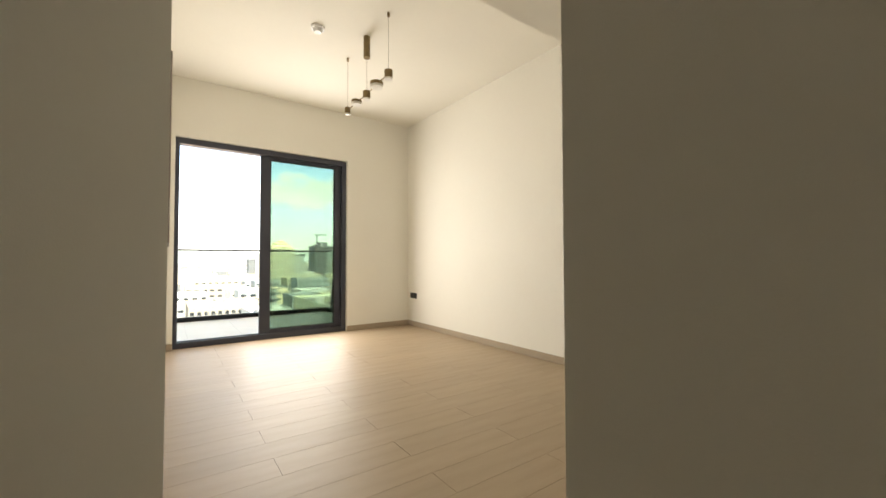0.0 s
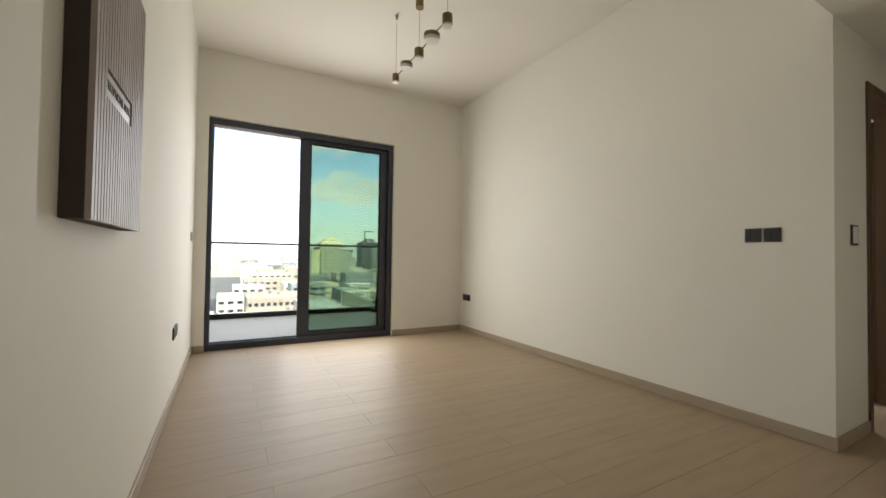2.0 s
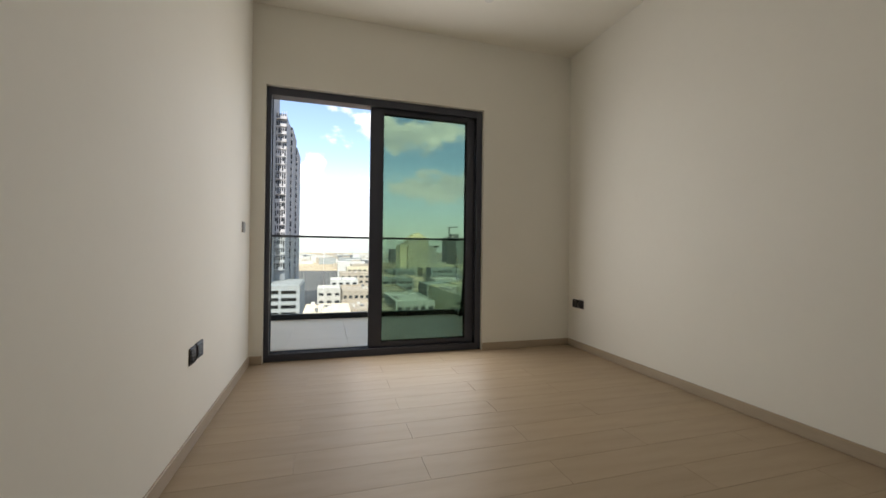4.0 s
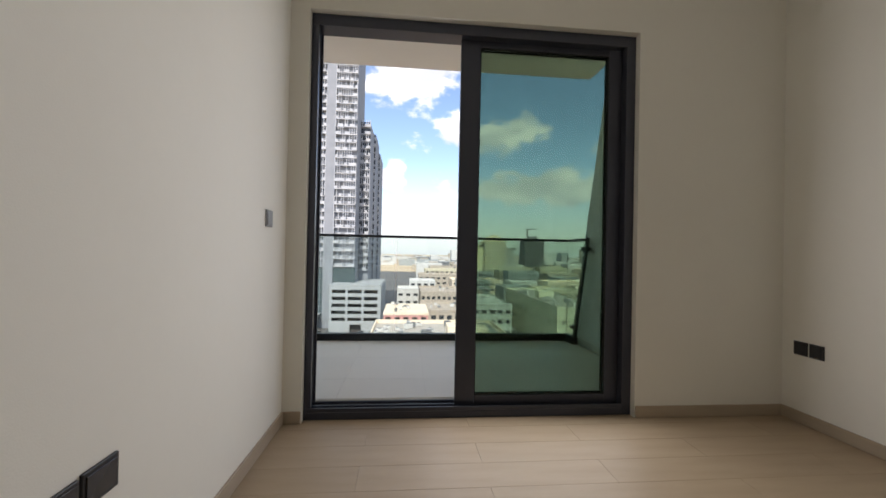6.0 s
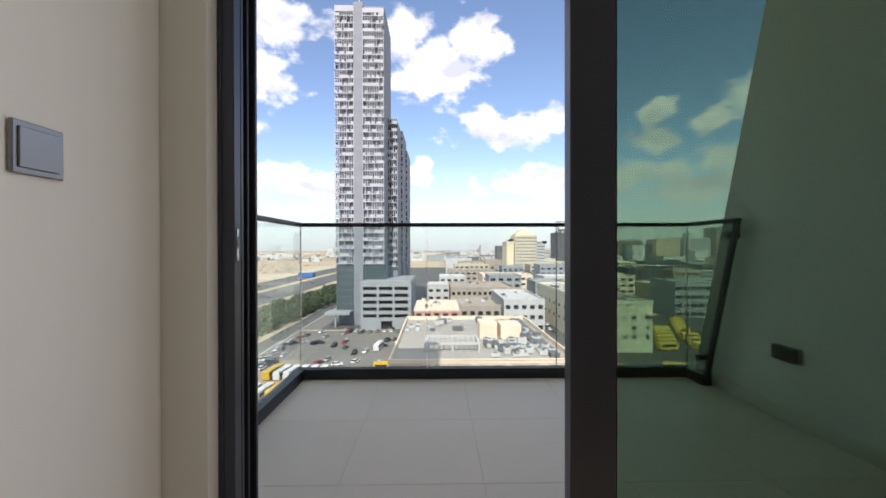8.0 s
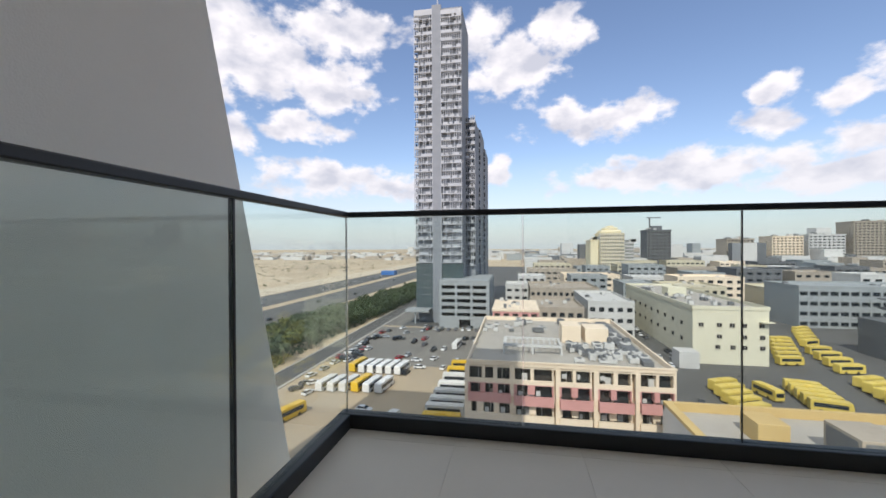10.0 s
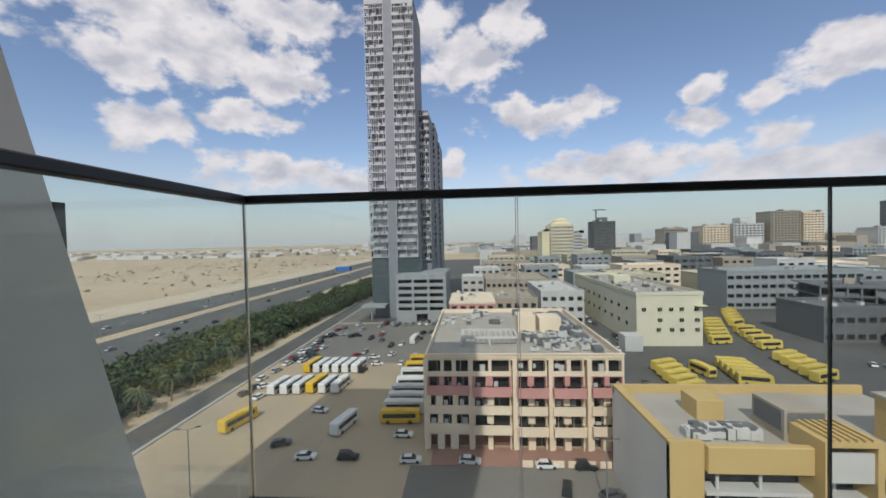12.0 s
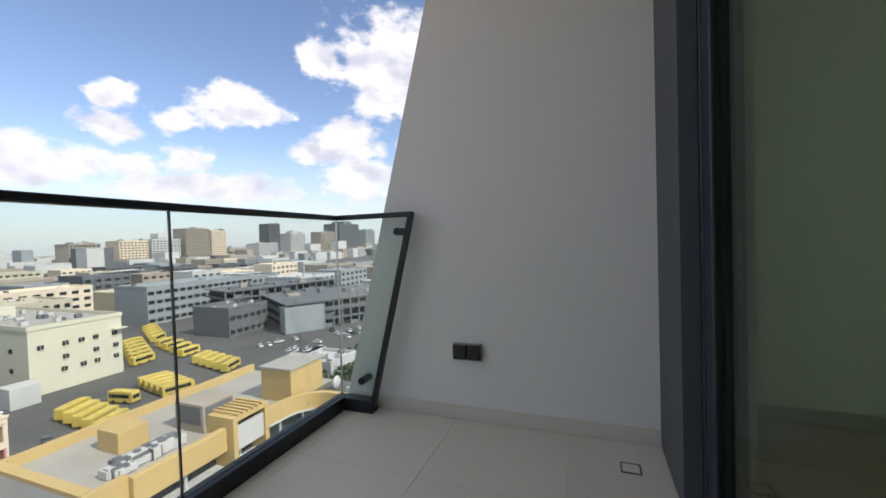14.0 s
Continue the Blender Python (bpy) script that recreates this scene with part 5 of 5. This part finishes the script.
place(make_bus("yellow school bus parked in the walled bus yard", YELP, 8.0),
      [(44.2 - i * 0.36, 97.2 - i * 3.64, 24) for i in range(6)] + [(53.9, 98.6, 280)] + [(60.7 - i * 0.6, 100.8 - i * 2.85, 344) for i in range(5)]
      + [(77.8 - i * 0.8, 104.7 - i * 3.7, 20) for i in range(5)] + [(84.0 - i * 2.5, 147 - i * 5.1, 8) for i in range(6)]
      + [(102.6 - i * 2.75, 165.3 - i * 5.4, 28) for i in range(5)] + [(87.2 - i * 1.9, 134.8 - i * 6.3, 8) for i in range(4)])
fixed = [(-26.9, 57.6, 4, 0), (-20.3, 57.7, 2, 2), (-10.6, 57.2, 5, 0), (-13.0, 64.8, 0, 0), (-31.0, 73.9, 355, 0), (-32.6, 60.9, 20, 3), (-45.6, 78.6, 78, 0), (-50.2, 80.5, 60, 3), (-48.4, 85, 50, 0), (-27.6, 95.5, 80, 2),
         (-26.5, 102, 5, 0), (-1.8, 57.4, 355, 0), (9.2, 56.4, 3, 0), (14.6, 56.3, 0, 2), (12.0, 49.8, 75, 2), (16.2, 49.6, 20, 3), (38.4, 88, 70, 3)]
rnd = random.Random(11)
for i in range(46):
    fixed.append((rnd.uniform(-50, -13), rnd.uniform(101, 154), rnd.choice((78, 84, 10, 262, 70)), rnd.choice((0, 0, 1, 2, 2, 3, 4))))
for i in range(11):
    fixed.append((-51 + rnd.uniform(0, 1.5), 84 + i * 5.6, 78, rnd.choice((0, 0, 1, 2, 3, 4))))
for i in range(9):
    fixed.append((-30.5 + i * 2.7, 148 + rnd.uniform(0, 2), 90, rnd.choice((0, 1, 2, 3))))
for i in range(30):
    fixed.append((rnd.choice((-160, -154, -147, -141, -122, -115, -108)), rnd.uniform(90, 480), 90, rnd.choice((0, 0, 1, 2))))
for i in range(12):
    fixed.append((rnd.uniform(88, 108), rnd.uniform(60, 88), rnd.choice((0, 90)), rnd.choice((0, 0, 1, 2))))
for i in range(40):
    fixed.append((rnd.choice((41.5, 46.5)) + rnd.uniform(-1, 1), rnd.uniform(96, 230), 90, rnd.choice((0, 0, 1, 2, 3))))
for i in range(26):
    x = rnd.uniform(96, 150)
    fixed.append((x, 172 - x * 0.65 - rnd.uniform(3, 28), rnd.choice((-33, 57, 60)), rnd.choice((0, 0, 0, 1, 2))))
kinds = ["white", "silver", "black", "grey", "red"]
for k, n in enumerate(kinds):
    sp = [(x, y, a) for x, y, a, c in fixed if c == k]
    place(make_car(n + " car parked below the tower", CARS[k], k in (2,)), sp, 0.71)

# ---- planting ----
def clumps(name, material, spots, count, leafsize, label, category, seed):
    """Many small leaf blades round each spot (x, y, z, radius)."""
    rg = np.random.default_rng(seed)
    V, F = [], []
    for x, y, z, r in spots:
        n = max(8, int(count * r * r))
        d = rg.normal(size=(n, 3))
        d /= np.linalg.norm(d, axis=1)[:, None]
        c = np.array((x, y, z)) + d * (r * rg.uniform(0.45, 1.08, (n, 1))) * np.array((1, 1, 0.8))
        u = rg.normal(size=(n, 3))
        u -= d * np.sum(u * d, axis=1)[:, None] * 0.6
        u /= np.linalg.norm(u, axis=1)[:, None]
        v = np.cross(d + rg.normal(size=(n, 3)) * 0.5, u)
        v /= np.linalg.norm(v, axis=1)[:, None] + 1e-6
        s = leafsize * rg.uniform(0.6, 1.4, (n, 1))
        quad = np.stack((c - u * s, c + v * s * 0.6, c + u * s, c - v * s * 0.6), axis=1).reshape(-1, 3)
        b = sum(len(q) for q in V)
        V.append(quad)
        F.append(np.arange(4 * n).reshape(n, 4) + b)
    me = bpy.data.meshes.new(name)
    me.from_pydata(np.concatenate(V).tolist(), [], np.concatenate(F).tolist())
    me.materials.append(material)
    return tagged(new(name, me), label, category, "", "stuff")


rnd = random.Random(5)
tall = []
for i in range(1900):
    y = 50 + 330 * rnd.random() ** 1.15
    x = rnd.uniform(-88, -66.5) + max(0, y - 120) * 0.06
    r = rnd.uniform(1.4, 2.9)
    tall.append((x, y, G + rnd.uniform(1.2, 5.2), r))
clumps("woodland_belt", LEAF, tall, 15, 0.5, "dense dark green belt of trees along the highway", "trees", 3)
low = [(rnd.uniform(-68.5, -64), rnd.uniform(55, 260), G + rnd.uniform(0.2, 1.2), rnd.uniform(0.5, 1.3)) for i in range(160)]
clumps("roadside_shrubs", LEAF, low, 14, 0.4, "dry green shrubs along the service road", "shrubs", 4)
scrub = [(rnd.uniform(-480, -200), rnd.uniform(150, 800), G + 0.4, rnd.uniform(0.8, 2.4)) for i in range(240)]
clumps("desert_scrub", PALML, scrub, 5, 0.7, "scattered dry scrub on the desert", "shrubs", 6)


street = []
for i in range(70):
    t = rnd.random()
    street.append((rnd.uniform(196, 260), rnd.uniform(110, 146) + rnd.uniform(-3, 3), G + rnd.uniform(1.5, 4.0), rnd.uniform(1.0, 2.2)))
clumps("street_trees", LEAF, street, 16, 0.5, "dark green trees along the street behind the yard", "trees", 9)


yard = [(rnd.uniform(58, 84) + k * 3, 66 + rnd.uniform(-14, 5) - k * 2, G + rnd.uniform(1.2, 4.2), rnd.uniform(1.0, 2.3)) for k in range(5) for i in range(16)]
clumps("yard_trees", LEAF, yard, 18, 0.45, "dark green trees behind the school", "trees", 12)


def make_palm():
    t = thing("palm_tree", "date palm with a grey-brown trunk and drooping fronds", "palm tree", "palms by the service road")
    bm = bmesh.new()
    for i in range(7):
        tube(bm, 0.05 * i, 0.0, i * 0.9, i * 0.9 + 0.93, 0.27 - 0.012 * i, 10, 0.22 - 0.012 * i)
    part("trunk", bm, BARK, t)
    bm = bmesh.new()
    rg = random.Random(2)
    for k in range(30):
        a, lift = rg.uniform(0, 6.283), rg.uniform(-0.25, 1.0)
        p = Vector((0.33, 0, 6.3))
        h = Vector((math.cos(a), math.sin(a), 0))
        for s in range(6):
            q = p + h * 0.5 + Vector((0, 0, (lift - 0.36 * s) * 0.5))
            w = 0.42 * (1 - s / 6.5)
            side = Vector((-h.y, h.x, 0)) * w
            for sg in (-1, 1):
                vs = [bm.verts.new(v) for v in (p, q, q + side * sg + Vector((0, 0, -0.18)), p + side * sg + Vector((0, 0, -0.2)))]
                bm.faces.new(vs)
            p = q
    part("crown", bm, PALML, t)
    return t


def stand(t, spots):
    for i, (x, y, a, s) in enumerate(spots):
        m = pose(x, y, G, 0, 0, a)
        if i:
            copy_thing(t, m)
        else:
            t.matrix_basis = m @ Matrix.Scale(s, 4)


stand(make_palm(), [(-64.5, 71, 0, 0.8), (-63.8, 78.5, 70, 1), (-64.2, 86, 130, 1), (-64.0, 100, 200, 1), (-64.6, 62, 20, 1), (-64.4, 116, 300, 1), (-65, 54, 250, 1)])


def make_lamp():
    t = thing("street_lamp", "tall grey double-armed street lamp", "street lamp", "street lamps")
    bm = bmesh.new()
    tube(bm, 0, 0, 0, 9, 0.11, 10, 0.07)
    part("pole", bm, STEEL, t)
    for s in (-1, 1):
        bm = bmesh.new()
        rod(bm, (0, 0, 8.9), (1.3 * s, 0, 9.15), 0.04)
        arm = part("arm", bm, STEEL, t)
        boxes("lamp_head", GREY, arm, (1.2 * s - 0.35, 1.2 * s + 0.35, -0.14, 0.14, 9.1, 9.24), bev=0.03)
    return t


stand(make_lamp(), [(-66.4, 146, 0, 1), (-66.4, 97, 0, 1), (-66.4, 196, 0, 1), (-37.0, 48.5, 20, 1), (-66.4, 60, 0, 1), (16.0, 47.0, 0, 1), (-132, 130, 0, 1), (-132, 190, 0, 1), (-132, 250, 0, 1), (-132, 320, 0, 1)])

# ---- floor pieces ----
floor = solid("floor", GROUT, (-1.32, 7.0, -6.72, IN, -0.2, -0.004), (-0.12, RW + 0.14, IN, OUT, -0.2, -0.004), label="oak-look porcelain plank tile floor", category="floor")
bal = solid("floor_balcony", BGROUT, (XL - 0.03, FINR, OUT + 0.001, YF + 0.03, BZ - 0.012, BZ - 0.003), label="pale grey balcony floor tiles", category="floor")
def tile_mesh(name, w, d, h, c, material):
    """A flat tile with a chamfered edge, corner at its origin."""
    me = bpy.data.meshes.new(name)
    v = [(0, 0, -h), (w, 0, -h), (w, d, -h), (0, d, -h), (0, 0, -c), (w, 0, -c), (w, d, -c), (0, d, -c), (c, c, 0), (w - c, c, 0), (w - c, d - c, 0), (c, d - c, 0)]
    f = [(8, 9, 10, 11)] + [(a, b, b + 4, a + 4) for a, b in ((0, 1), (1, 2), (2, 3))] + [(3, 0, 4, 7)] + [(4, 5, 9, 8), (5, 6, 10, 9), (6, 7, 11, 10), (7, 4, 8, 11)]
    me.from_pydata(v, [], f)
    me.materials.append(material)
    return me
shapes = {}
def lay(parent, name, x0, x1, y, w, d, gap, z, h, c, material):
    key = (name, round(x1 - x0, 3), round(d, 3))
    if key not in shapes:
        shapes[key] = tile_mesh(name, x1 - x0 - gap, d - gap, h, c, material)
    ob = new(name, shapes[key])
    ob.location = (x0 + gap / 2, y + gap / 2, z)
    ob.parent = parent
ROW, LONG = 0.2, 1.2
k = 0
y = -0.13 - 0.2 * 33
while y < OUT - 0.1:
    d = min(ROW, IN + 0.04 - y)
    lo, hi = (-1.2, 4.6) if y < -5.15 else ((0.0, 6.9) if y < END else (0.0, RW))
    if y < -5.15:
        hi = 0.585
    if -4.2 < y < END + 0.1:
        lo = 0.0
    x = 0.52 + (0.6 if k % 2 else 0.0) - 1.2 * 3
    while x < hi:
        a, b = max(x, lo), min(x + LONG, hi)
        if b - a > 0.03:
            lay(floor, "plank", a, b, y, LONG, d, 0.0012, 0.0, 0.008, 0.0003, PLANK)
        x += LONG
    y += ROW
    k += 1
y = OUT + 0.016 - 0.2
while y < YF - 0.03:
    a0, a1 = max(y, OUT + 0.016), min(y + 0.6, YF - 0.03)
    x = -0.34 + 0.015
    while x < FINR - 0.016:
        b0, b1 = max(x, XL + 0.03), min(x + 0.6, FINR - 0.016)
        if b1 - b0 > 0.02 and a1 - a0 > 0.02:
            lay(bal, "tile", b0, b1, a0, 0.6, a1 - a0, 0.0014, BZ, 0.01, 0.0005, BALTILE)
        x += 0.6
    y += 0.6
